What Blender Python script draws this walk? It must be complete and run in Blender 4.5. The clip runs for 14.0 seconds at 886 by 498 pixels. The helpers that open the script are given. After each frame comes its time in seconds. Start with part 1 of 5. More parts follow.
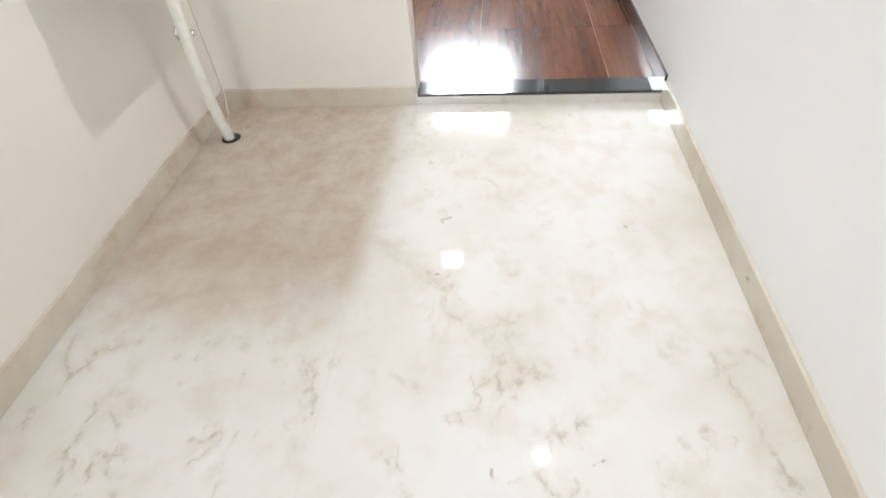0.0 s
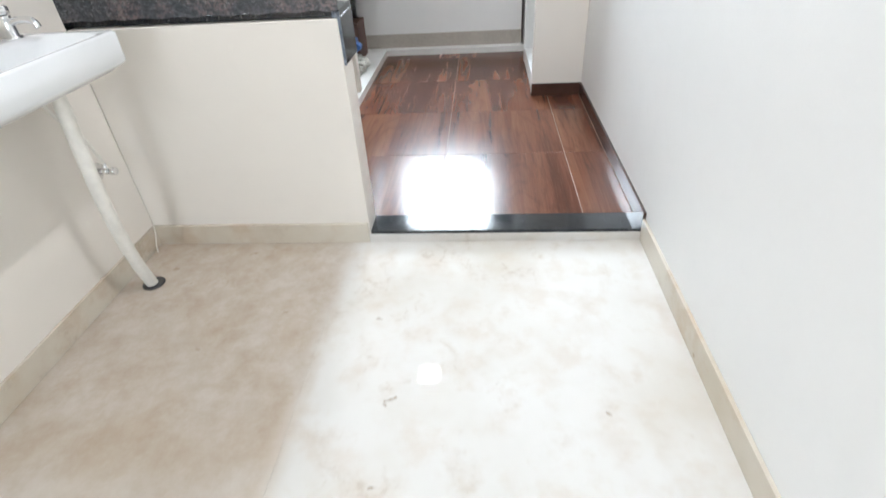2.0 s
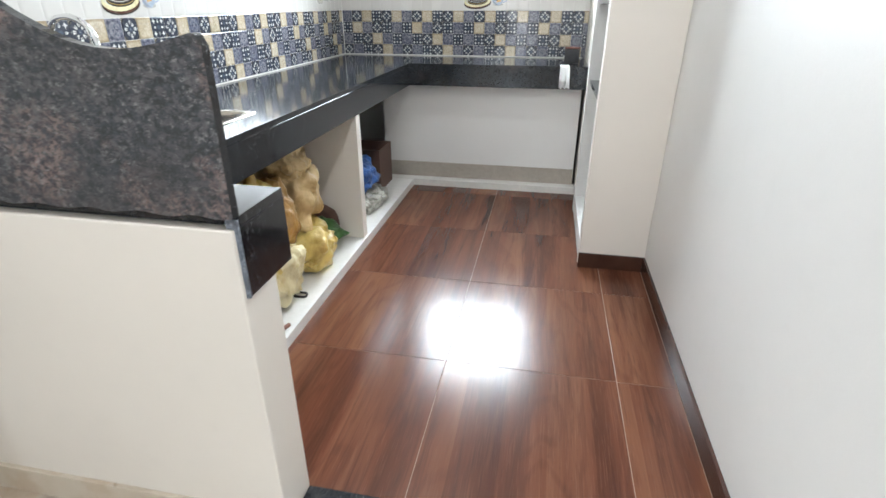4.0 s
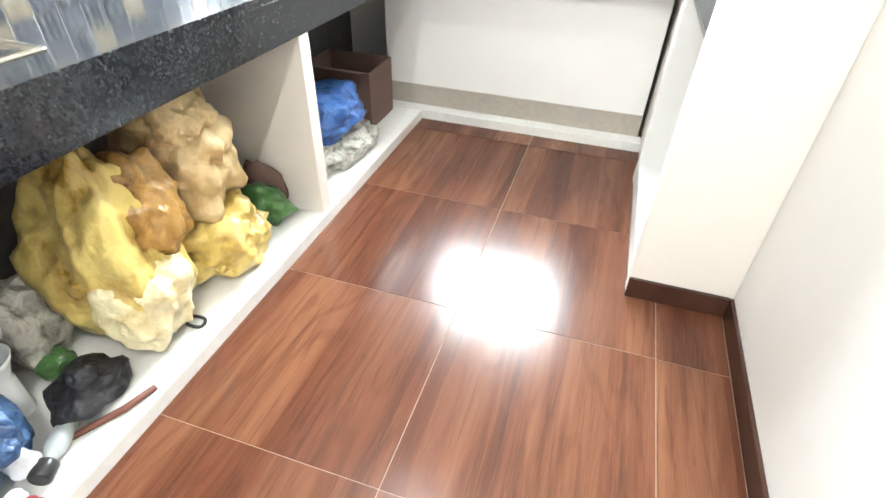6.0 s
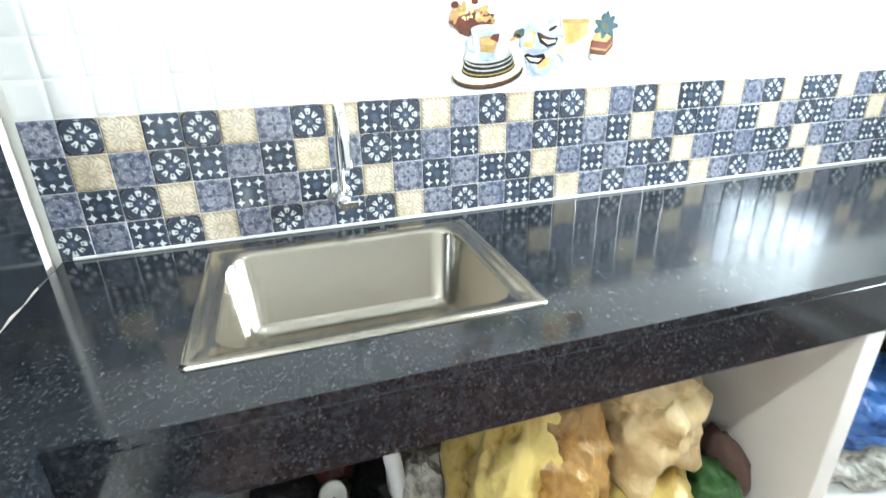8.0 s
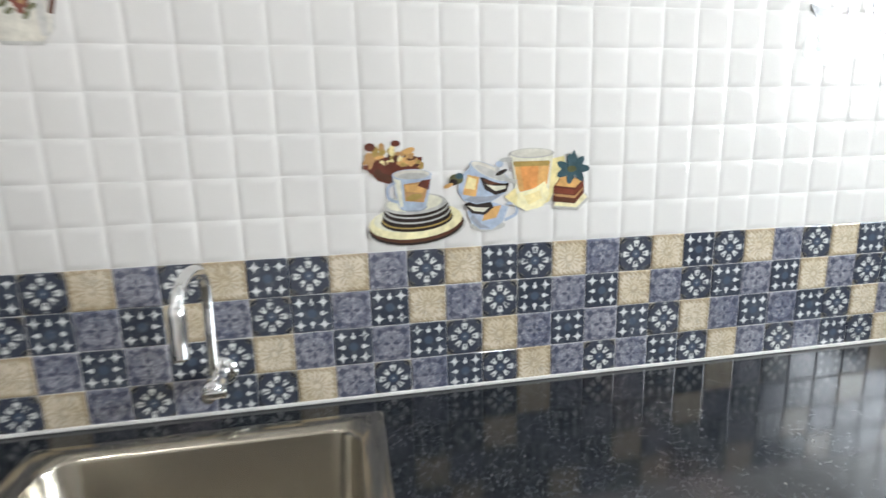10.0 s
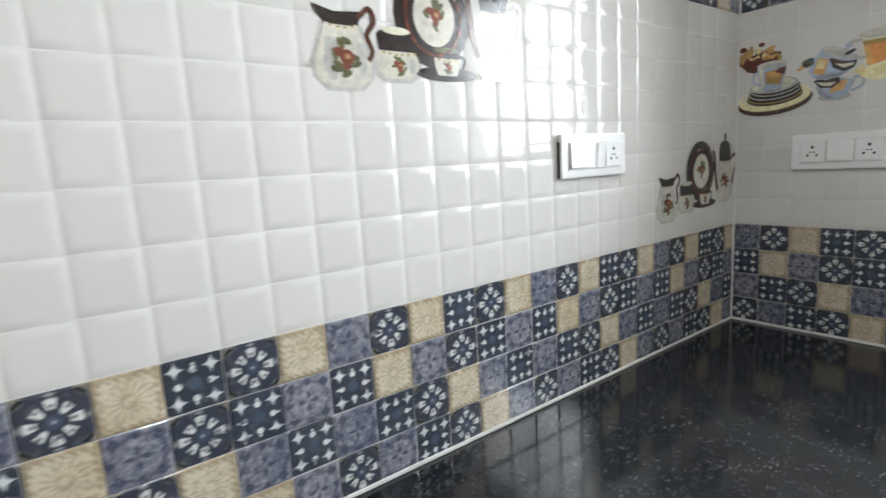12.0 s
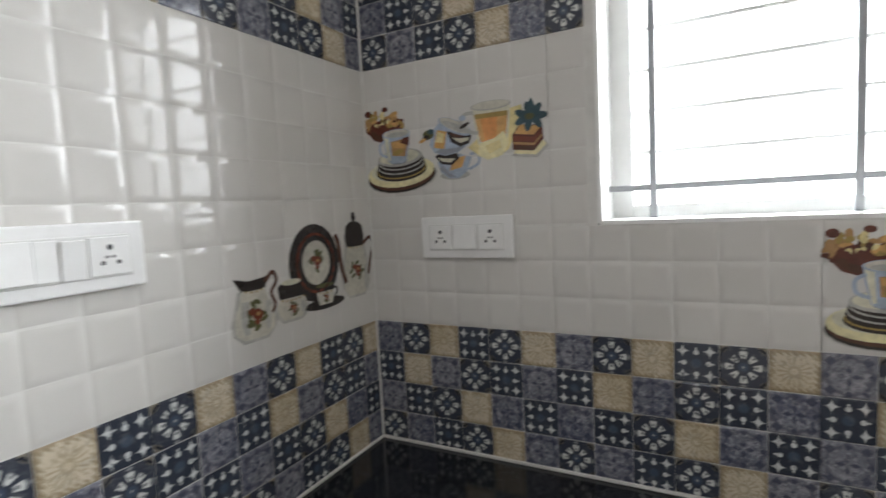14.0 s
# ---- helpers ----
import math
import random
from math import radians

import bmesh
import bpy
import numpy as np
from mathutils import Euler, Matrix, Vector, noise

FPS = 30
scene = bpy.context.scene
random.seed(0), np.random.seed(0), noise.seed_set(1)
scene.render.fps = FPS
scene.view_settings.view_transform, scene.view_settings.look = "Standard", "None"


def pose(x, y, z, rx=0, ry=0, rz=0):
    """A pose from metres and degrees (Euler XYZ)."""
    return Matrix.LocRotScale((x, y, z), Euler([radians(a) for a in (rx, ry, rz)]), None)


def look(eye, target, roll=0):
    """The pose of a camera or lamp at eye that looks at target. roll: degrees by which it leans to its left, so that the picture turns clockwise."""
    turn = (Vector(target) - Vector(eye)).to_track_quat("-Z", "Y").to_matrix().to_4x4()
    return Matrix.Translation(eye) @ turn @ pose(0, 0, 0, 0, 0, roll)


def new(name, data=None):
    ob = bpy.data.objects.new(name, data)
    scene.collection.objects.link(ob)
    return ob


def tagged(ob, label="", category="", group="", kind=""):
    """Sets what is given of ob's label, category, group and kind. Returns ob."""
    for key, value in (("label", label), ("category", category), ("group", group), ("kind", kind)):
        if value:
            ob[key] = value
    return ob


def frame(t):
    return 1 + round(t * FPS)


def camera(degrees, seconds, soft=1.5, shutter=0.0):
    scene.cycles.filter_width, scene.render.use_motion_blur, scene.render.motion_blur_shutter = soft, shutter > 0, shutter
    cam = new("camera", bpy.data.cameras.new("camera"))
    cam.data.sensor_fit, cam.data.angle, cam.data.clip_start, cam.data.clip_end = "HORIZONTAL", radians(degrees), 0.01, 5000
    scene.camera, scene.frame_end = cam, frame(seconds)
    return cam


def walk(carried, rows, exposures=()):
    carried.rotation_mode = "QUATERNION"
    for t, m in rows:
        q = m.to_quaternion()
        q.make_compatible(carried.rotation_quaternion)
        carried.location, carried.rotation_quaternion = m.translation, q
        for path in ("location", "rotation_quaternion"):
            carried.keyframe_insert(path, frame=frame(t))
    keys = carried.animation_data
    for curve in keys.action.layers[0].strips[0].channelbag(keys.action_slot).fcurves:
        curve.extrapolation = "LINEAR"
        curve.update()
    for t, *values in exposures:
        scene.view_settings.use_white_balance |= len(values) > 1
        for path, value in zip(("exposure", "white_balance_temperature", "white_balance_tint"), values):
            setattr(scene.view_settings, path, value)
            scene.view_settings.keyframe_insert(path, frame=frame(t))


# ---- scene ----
cam = camera(81.6, 14.0, shutter=0.3)
PATH = [
    (0, (1.337, -2.101, 1.147), (1.133, -0.687, -0.253), -5.0),
    (0.5, (1.307, -2.116, 1.126), (1.124, -0.819, -0.385), -5.2),
    (1, (1.271, -2.057, 1.149), (1.146, -0.734, -0.346), -3.7),
    (1.5, (1.32, -1.88, 1.153), (1.224, -0.468, -0.26), -3.6),
    (2, (1.434, -1.702, 1.151), (1.271, -0.075, 0.0), -3.7),
    (2.5, (1.419, -1.48, 1.157), (1.244, 0.193, 0.076), -2.6),
    (3, (1.417, -1.246, 1.171), (1.177, 0.481, 0.19), -3.7),
    (3.5, (1.485, -0.998, 1.215), (1.148, 0.76, 0.324), -2.3),
    (4, (1.515, -0.771, 1.206), (1.17, 0.999, 0.341), 0.0),
    (4.2, (1.52, -0.666, 1.202), (1.157, 1.105, 0.345), 1.0),
    (6.3, (1.53, 0.278, 1.17), (1.009, 1.698, -0.138), 2.2),
    (6.5, (1.502, 0.322, 1.179), (0.817, 1.646, -0.155), 0.5),
    (7, (1.451, 0.399, 1.206), (0.185, 1.346, -0.019), -1.6),
    (7.5, (1.295, 0.45, 1.272), (-0.317, 1.132, 0.304), -1.0),
    (7.7, (1.255, 0.464, 1.298), (-0.422, 1.088, 0.405), -0.9),
    (9.8, (1.06, 0.843, 1.33), (-0.892, 1.079, 0.965), -2.0),
    (10, (0.978, 0.87, 1.355), (-0.951, 1.22, 0.96), -1.5),
    (10.5, (0.869, 0.982, 1.369), (-0.988, 1.603, 0.965), -2.0),
    (11, (0.827, 1.167, 1.395), (-0.99, 1.92, 1.034), -2.6),
    (11.5, (0.787, 1.309, 1.377), (-0.95, 2.258, 1.09), -3.1),
    (12, (0.722, 1.503, 1.383), (-0.868, 2.673, 1.063), -3.5),
    (12.5, (0.65, 1.654, 1.405), (-0.765, 3.035, 1.103), -2.8),
    (13, (0.645, 1.79, 1.413), (-0.646, 3.297, 1.161), -3.5),
    (13.5, (0.687, 1.969, 1.43), (-0.508, 3.56, 1.225), -3.6),
    (14, (0.746, 2.106, 1.431), (-0.19, 3.865, 1.263), -2.9),
]
walk(cam, [(t, look(eye, target, roll)) for t, eye, target, roll in PATH],
     exposures=[(0.0, 0.54, 6350, 10), (1.0, 0.5, 6250, 10), (1.5, 0.58, 6150, 9), (2.5, 0.62, 5950, 8), (3.0, 0.5, 6050, 8), (4.2, 0.56, 6200, 8), (6.3, 1.72, 6400, 5), (7.0, 1.75, 6250, 3), (7.7, 1.5, 5850, 1),
                (9.8, 0.12, 6350, 10), (11.0, -0.1, 6400, 9), (12.5, -0.5, 6450, 10), (14.0, -0.68, 6600, 12)])

# levels and lines of the plan
KF = 0.04            # kitchen floor
TOP = 0.857          # worktop
XR = 2.04            # wall on the far side of the passage
YF = 3.135           # end wall of the kitchen
XH = 0.085           # hall wall with the basin
CEIL = 2.8
WX0, WX1, WZ0, WZ1 = 0.549, 1.50, 1.382, 2.15    # kitchen window

# ---- world and light ----
world = bpy.data.worlds.new("sky")
scene.world = world
world.use_nodes = True
wn = world.node_tree
sky = wn.nodes.new("ShaderNodeTexSky")
sky.sky_type, sky.sun_disc, sky.sun_elevation, sky.sun_rotation = "NISHITA", False, radians(50), radians(150)
wn.nodes["Background"].inputs[1].default_value = 0.12
wn.links.new(sky.outputs[0], wn.nodes["Background"].inputs[0])


def lamp(name, kind, m, energy, color=(1, 1, 1), **more):
    data = bpy.data.lights.new(name, kind)
    data.energy, data.color = energy, color
    for key, value in more.items():
        if key == "angle":
            data.angle = value
        if key == "spread":
            data.spread = value
        if key == "size":
            data.shape, data.size, data.size_y = "RECTANGLE", value[0], value[1]
    ob = new(name, data)
    ob.matrix_world = m
    return ob


lamp("sun", "SUN", look((4, -6, 10), (0, 0, 0)), 2.5, (1, 0.95, 0.88), angle=radians(0.6))
lamp("window_daylight", "AREA", look((0.5 * (WX0 + WX1), YF + 0.22, 1.77), (1.0, 0, 0.9)), 58, (0.88, 0.95, 1), size=(0.9, 0.72), spread=radians(118))
lamp("hall_daylight", "AREA", look((0.60, -4.36, 1.25), (1.25, 0, 0.9)), 27, (0.97, 0.985, 1), size=(0.9, 2.0))
lamp("kitchen_panel_glow", "AREA", look((0.88, 1.70, CEIL - 0.035), (0.88, 1.70, 0)), 7.5, (0.96, 0.98, 1), size=(0.17, 0.17))
lamp("hall_downlight_glow", "AREA", look((1.71, -0.38, CEIL - 0.035), (1.71, -0.38, 0)), 18, (1, 0.97, 0.96), size=(0.04, 0.04))


# ---- materials ----
class Nodes:
    """A small builder for node materials in world metres."""

    def __init__(self, name, rough=0.5, metal=0.0, spec=0.5):
        self.mat = bpy.data.materials.new(name)
        self.mat.use_nodes = True
        self.tree = self.mat.node_tree
        self.bsdf = self.tree.nodes["Principled BSDF"]
        self.bsdf.inputs["Roughness"].default_value = rough
        self.bsdf.inputs["Metallic"].default_value = metal
        self.bsdf.inputs["Specular IOR Level"].default_value = spec
        self.where = self.node("ShaderNodeNewGeometry").outputs["Position"]

    def node(self, kind):
        return self.tree.nodes.new(kind)

    def put(self, socket, value):
        if hasattr(value, "is_output"):
            self.tree.links.new(value, socket)
        elif isinstance(value, tuple) and len(value) == 3 and socket.type == "RGBA":
            socket.default_value = (*value, 1)
        else:
            socket.default_value = value

    def math(self, op, a, b=0.0, clamp=False):
        n = self.node("ShaderNodeMath")
        n.operation, n.use_clamp = op, clamp
        self.put(n.inputs[0], a)
        self.put(n.inputs[1], b)
        return n.outputs[0]

    def scaled(self, x, y, z, source=None):
        n = self.node("ShaderNodeMapping")
        self.put(n.inputs["Vector"], source or self.where)
        n.inputs["Scale"].default_value = (x, y, z)
        return n.outputs[0]

    def noise(self, scale, detail=3.0, rough=0.55, vector=None, warp=0.0):
        n = self.node("ShaderNodeTexNoise")
        self.put(n.inputs["Vector"], vector or self.where)
        n.inputs["Scale"].default_value, n.inputs["Detail"].default_value = scale, detail
        n.inputs["Roughness"].default_value, n.inputs["Distortion"].default_value = rough, warp
        return n.outputs["Fac"]

    def cells(self, scale, feature="F1", vector=None):
        n = self.node("ShaderNodeTexVoronoi")
        n.feature = feature
        self.put(n.inputs["Vector"], vector or self.where)
        n.inputs["Scale"].default_value = scale
        return n.outputs[0]

    def ramp(self, value, *stops):
        n = self.node("ShaderNodeValToRGB")
        while len(n.color_ramp.elements) < len(stops):
            n.color_ramp.elements.new(0.5)
        for e, (at, c) in zip(n.color_ramp.elements, stops):
            e.position, e.color = at, (*c, 1) if isinstance(c, tuple) else (c, c, c, 1)
        self.put(n.inputs[0], value)
        return n.outputs[0]

    def step(self, value, low, high):
        n = self.node("ShaderNodeMapRange")
        n.interpolation_type = "SMOOTHSTEP"
        self.put(n.inputs[0], value)
        n.inputs[1].default_value, n.inputs[2].default_value = low, high
        return n.outputs[0]

    def mix(self, fac, a, b, kind="MIX"):
        n = self.node("ShaderNodeMix")
        n.data_type, n.blend_type = "RGBA", kind
        self.put(n.inputs[0], fac)
        self.put(n.inputs[6], a)
        self.put(n.inputs[7], b)
        return n.outputs[2]

    def random(self):
        return self.node("ShaderNodeObjectInfo").outputs["Random"]

    def uv(self):
        n = self.node("ShaderNodeSeparateXYZ")
        self.put(n.inputs[0], self.node("ShaderNodeUVMap").outputs[0])
        return n.outputs[0], n.outputs[1]

    def done(self, color, rough=None, bump=None, depth=0.001, strength=0.5):
        self.put(self.bsdf.inputs["Base Color"], color)
        if rough is not None:
            self.put(self.bsdf.inputs["Roughness"], rough)
        if bump is not None:
            n = self.node("ShaderNodeBump")
            n.inputs["Strength"].default_value, n.inputs["Distance"].default_value = strength, depth
            self.put(n.inputs["Height"], bump)
            self.put(self.bsdf.inputs["Normal"], n.outputs[0])
        return self.mat


def plain(name, color, rough=0.5, metal=0.0, spread=0.12, scale=40.0, depth=0.0004):
    """One colour, with grain and a slow change of tone."""
    n = Nodes(name, rough, metal)
    fine, slow = n.noise(scale), n.noise(scale * 0.12, 2)
    dark = tuple(c * (1 - spread) for c in color)
    light = tuple(min(1, c * (1 + spread)) for c in color)
    both = n.math("ADD", n.math("MULTIPLY", fine, 0.5), n.math("MULTIPLY", slow, 0.5))
    return n.done(n.ramp(both, (0.3, dark), (0.7, light)), n.math("ADD", n.math("MULTIPLY", fine, 0.12), rough - 0.06), fine, depth)


def wall_paint(name, color):
    n = Nodes(name, 0.55, spec=0.35)
    slow, fine, grain = n.noise(1.3, 3), n.noise(18, 3), n.noise(260, 2)
    c = n.ramp(slow, (0.3, tuple(v * 0.95 for v in color)), (0.7, color))
    c = n.mix(n.math("MULTIPLY", n.step(fine, 0.55, 0.75), 0.10), c, tuple(v * 0.88 for v in color))
    return n.done(c, n.math("ADD", n.math("MULTIPLY", fine, 0.15), 0.45), n.math("ADD", grain, n.math("MULTIPLY", fine, 2.0)), 0.0006, 0.5)


def marble(name, tone=(1.0, 1.0, 1.0), tan=0.26, tan_shade=False):
    n = Nodes(name, 0.08)
    base = n.ramp(n.noise(1.6, 4), (0.3, tuple(a * v for a, v in zip(tone, (0.56, 0.52, 0.455)))), (0.5, tuple(a * v for a, v in zip(tone, (0.64, 0.618, 0.58)))), (0.75, tuple(a * v for a, v in zip(tone, (0.70, 0.685, 0.66)))))
    cloud = n.noise(7, 5, 0.6)
    base = n.mix(n.math("MULTIPLY", n.step(cloud, 0.48, 0.70), tan), base, (0.50, 0.39, 0.28))
    wob = n.node("ShaderNodeTexNoise")
    wob.inputs["Scale"].default_value, wob.inputs["Detail"].default_value = 9.0, 5.0
    n.put(wob.inputs["Vector"], n.where)
    small, bent = n.node("ShaderNodeVectorMath"), n.node("ShaderNodeVectorMath")
    small.operation, bent.operation = "SCALE", "ADD"
    n.put(small.inputs[0], wob.outputs["Color"])
    small.inputs[3].default_value = 0.20
    n.put(bent.inputs[0], n.where)
    n.put(bent.inputs[1], small.outputs[0])
    slant = n.node("ShaderNodeMapping")
    n.put(slant.inputs["Vector"], bent.outputs[0])
    slant.inputs["Rotation"].default_value, slant.inputs["Scale"].default_value = (0, 0, radians(28)), (1.7, 0.75, 1.0)
    low_y = n.node("ShaderNodeSeparateXYZ")
    n.put(low_y.inputs[0], n.where)
    where_y = low_y.outputs[1]
    for scale, wide, low, strength in ((3.4, 0.065, 0.50, 0.60), (8.0, 0.09, 0.52, 0.46)):
        edge = n.cells(scale, "DISTANCE_TO_EDGE", slant.outputs[0])
        vein = n.math("SUBTRACT", 1.0, n.step(edge, 0.004, wide))
        vein = n.math("MULTIPLY", vein, n.step(n.noise(scale * 0.8, 4, 0.6), low, low + 0.14))
        vein = n.math("MULTIPLY", vein, n.step(n.noise(30, 4, 0.65), 0.40, 0.60))
        vein = n.math("MULTIPLY", vein, n.math("MAXIMUM", n.math("SUBTRACT", 1.0, n.step(where_y, -1.55, -1.15)), n.math("MULTIPLY", n.step(n.noise(1.1, 2), 0.46, 0.60), 0.45)))
        base = n.mix(n.math("MULTIPLY", vein, strength), base, (0.25, 0.165, 0.095))
        halo = n.math("MULTIPLY", n.math("SUBTRACT", 1.0, n.step(edge, 0.02, wide * 4)), n.step(n.noise(scale * 0.8, 4, 0.6), low - 0.03, low + 0.2))
        base = n.mix(n.math("MULTIPLY", halo, 0.30), base, (0.47, 0.38, 0.28))
    dots = n.math("SUBTRACT", 1.0, n.step(n.cells(6.5, "F1", bent.outputs[0]), 0.03, 0.10))
    dots = n.math("MULTIPLY", dots, n.step(n.noise(2.3, 2), 0.46, 0.58))
    base = n.mix(n.math("MULTIPLY", dots, 0.6), base, (0.24, 0.16, 0.09))
    if tan_shade:
        # tan tone plus the low wall's cast shadow, painted into the marble colour
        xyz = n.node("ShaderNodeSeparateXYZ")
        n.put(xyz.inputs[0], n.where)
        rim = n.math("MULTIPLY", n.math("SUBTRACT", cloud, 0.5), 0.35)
        tan_shade_mask = n.math("MULTIPLY", n.math("SUBTRACT", 1.0, n.step(n.math("ADD", xyz.outputs[0], n.math("MULTIPLY", rim, 0.2)), 0.86, 0.96)), n.step(n.math("ADD", xyz.outputs[1], rim), -1.42, -0.98))
        tan_shade_mask = n.math("MULTIPLY", tan_shade_mask, n.math("ADD", 0.1, n.math("MULTIPLY", n.noise(9.0, 5, 0.7), 1.7)))
        base = n.mix(n.math("MULTIPLY", tan_shade_mask, 0.60, True), base, (0.38, 0.285, 0.19))
    return n.done(base, n.math("ADD", n.math("MULTIPLY", cloud, 0.04), 0.015), cloud, 0.0001, 0.06)


def wood_tile(name):
    n = Nodes(name, 0.2, spec=0.3)
    rnd = n.random()
    shift = n.node("ShaderNodeVectorMath")
    shift.operation = "ADD"
    n.put(shift.inputs[0], n.where)
    comb = n.node("ShaderNodeCombineXYZ")
    n.put(comb.inputs[1], n.math("MULTIPLY", rnd, 37.0))
    n.put(comb.inputs[2], n.math("MULTIPLY", rnd, 11.0))
    n.put(shift.inputs[1], comb.outputs[0])
    v = shift.outputs[0]
    xyz = n.node("ShaderNodeSeparateXYZ")
    n.put(xyz.inputs[0], v)
    plank = n.node("ShaderNodeTexWhiteNoise")
    plank.noise_dimensions = "2D"
    cell = n.node("ShaderNodeCombineXYZ")
    n.put(cell.inputs[0], n.math("FLOOR", n.math("ADD", n.math("MULTIPLY", xyz.outputs[0], 7.4), n.math("MULTIPLY", n.noise(1.0, 1, 0.5, n.scaled(2.0, 1.2, 1.0, v)), 0.25))))
    n.put(cell.inputs[1], rnd)
    n.put(plank.inputs[0], cell.outputs[0])
    band = n.math("ADD", n.math("MULTIPLY", plank.outputs[0], 0.26), n.math("MULTIPLY", n.noise(1.0, 2, 0.5, n.scaled(9.0, 0.6, 1.0, v)), 0.74))
    streak = n.noise(1.0, 5, 0.65, n.scaled(30.0, 1.6, 4.0, v), 1.2)
    fleck = n.noise(1.0, 4, 0.7, n.scaled(75.0, 5.0, 9.0, v), 0.8)
    fine = n.noise(1.0, 3, 0.6, n.scaled(330.0, 9.0, 9.0, v))
    arch = n.math("SINE", n.math("MULTIPLY", n.noise(1.0, 2, 0.5, n.scaled(5.0, 0.9, 1.0, v), 0.4), 60.0))
    c = n.ramp(band, (0.30, (0.062, 0.019, 0.011)), (0.5, (0.118, 0.042, 0.023)), (0.70, (0.190, 0.080, 0.042)))
    c = n.mix(n.math("MULTIPLY", n.step(arch, 0.2, 1.0), 0.22), c, (0.060, 0.020, 0.013))
    c = n.mix(n.math("MULTIPLY", n.step(streak, 0.48, 0.70), 0.45), c, (0.042, 0.014, 0.010))
    c = n.mix(n.math("MULTIPLY", n.step(fleck, 0.54, 0.74), 0.38), c, (0.030, 0.011, 0.009))
    c = n.mix(n.math("MULTIPLY", n.step(n.noise(1.0, 4, 0.6, n.scaled(22.0, 1.1, 3.0, v), 0.8), 0.50, 0.74), 0.35), c, (0.24, 0.105, 0.056))
    c = n.mix(n.math("MULTIPLY", n.step(fine, 0.5, 0.8), 0.25), c, (0.27, 0.13, 0.08))
    return n.done(c, n.math("ADD", n.math("MULTIPLY", streak, 0.16), 0.13), n.math("ADD", streak, n.math("ADD", fine, fleck)), 0.0003, 0.3)


def granite(name, lift=0.95, rough=0.105, red=0.25, raw=False):
    n = Nodes(name, rough)
    grain, blot, patch = n.noise(95, 5, 0.7), n.noise(16, 4, 0.65), n.noise(3.2, 3)
    c = n.ramp(grain, (0.38, tuple(lift * v for v in (0.008, 0.010, 0.013))), (0.55, tuple(lift * v for v in (0.024, 0.028, 0.034))),
               (0.72, tuple(lift * v for v in (0.055, 0.060, 0.067))))
    c = n.mix(n.math("MULTIPLY", n.step(blot, 0.52, 0.7), 0.45), c, tuple(lift * v for v in (0.034, 0.038, 0.042)))
    reds = n.math("MULTIPLY", n.step(patch, 0.52, 0.66), n.step(blot, 0.4, 0.6))
    c = n.mix(n.math("MULTIPLY", reds, red), c, tuple(lift * v for v in (0.085, 0.058, 0.052)))
    if rough < 0.3:
        fleck = n.math("MULTIPLY", n.step(n.noise(170, 3, 0.65), 0.56, 0.67), n.step(n.noise(24, 3), 0.38, 0.60))
        c = n.mix(n.math("MULTIPLY", fleck, 0.42), c, (0.13, 0.134, 0.136))
    if raw:
        chip = n.noise(1.0, 5, 0.7, n.scaled(48, 48, 66), 0.6)
        c = n.mix(n.math("MULTIPLY", n.step(chip, 0.44, 0.60), 0.60), c, (0.125, 0.122, 0.130))
        c = n.mix(n.math("MULTIPLY", n.math("MULTIPLY", n.step(n.noise(4.2, 4, 0.65), 0.47, 0.58), n.step(n.noise(70, 4, 0.7), 0.42, 0.58)), 0.65), c, (0.30, 0.205, 0.185))
        c = n.mix(n.math("MULTIPLY", n.step(n.noise(110, 4, 0.75), 0.55, 0.66), 0.6), c, (0.30, 0.295, 0.30))
        c = n.mix(n.math("MULTIPLY", n.step(n.noise(1.0, 5, 0.75, n.scaled(60, 60, 90), 0.8), 0.51, 0.60), 0.85), c, (0.016, 0.017, 0.021))
        c = n.mix(n.math("MULTIPLY", n.step(n.noise(3.0, 3, 0.6), 0.50, 0.68), 0.45), c, (0.030, 0.032, 0.038))
    return n.done(c, n.math("ADD", n.math("MULTIPLY", blot, 0.10), rough - 0.05), grain, 0.0012 if rough > 0.3 else 0.0001, 0.5)


def glazed(name, color, rough=0.022, spec=0.5):
    n = Nodes(name, rough, spec=spec)
    slow, fine = n.noise(5, 3), n.noise(55, 3)
    c = n.ramp(n.math("ADD", n.math("MULTIPLY", slow, 0.6), n.math("MULTIPLY", n.random(), 0.4)), (0.25, tuple(v * 0.94 for v in color)), (0.75, color))
    return n.done(c, n.math("ADD", n.math("MULTIPLY", slow, 0.03), rough), n.math("ADD", n.noise(14, 2), n.math("MULTIPLY", fine, 0.2)), 0.0003, 0.15)


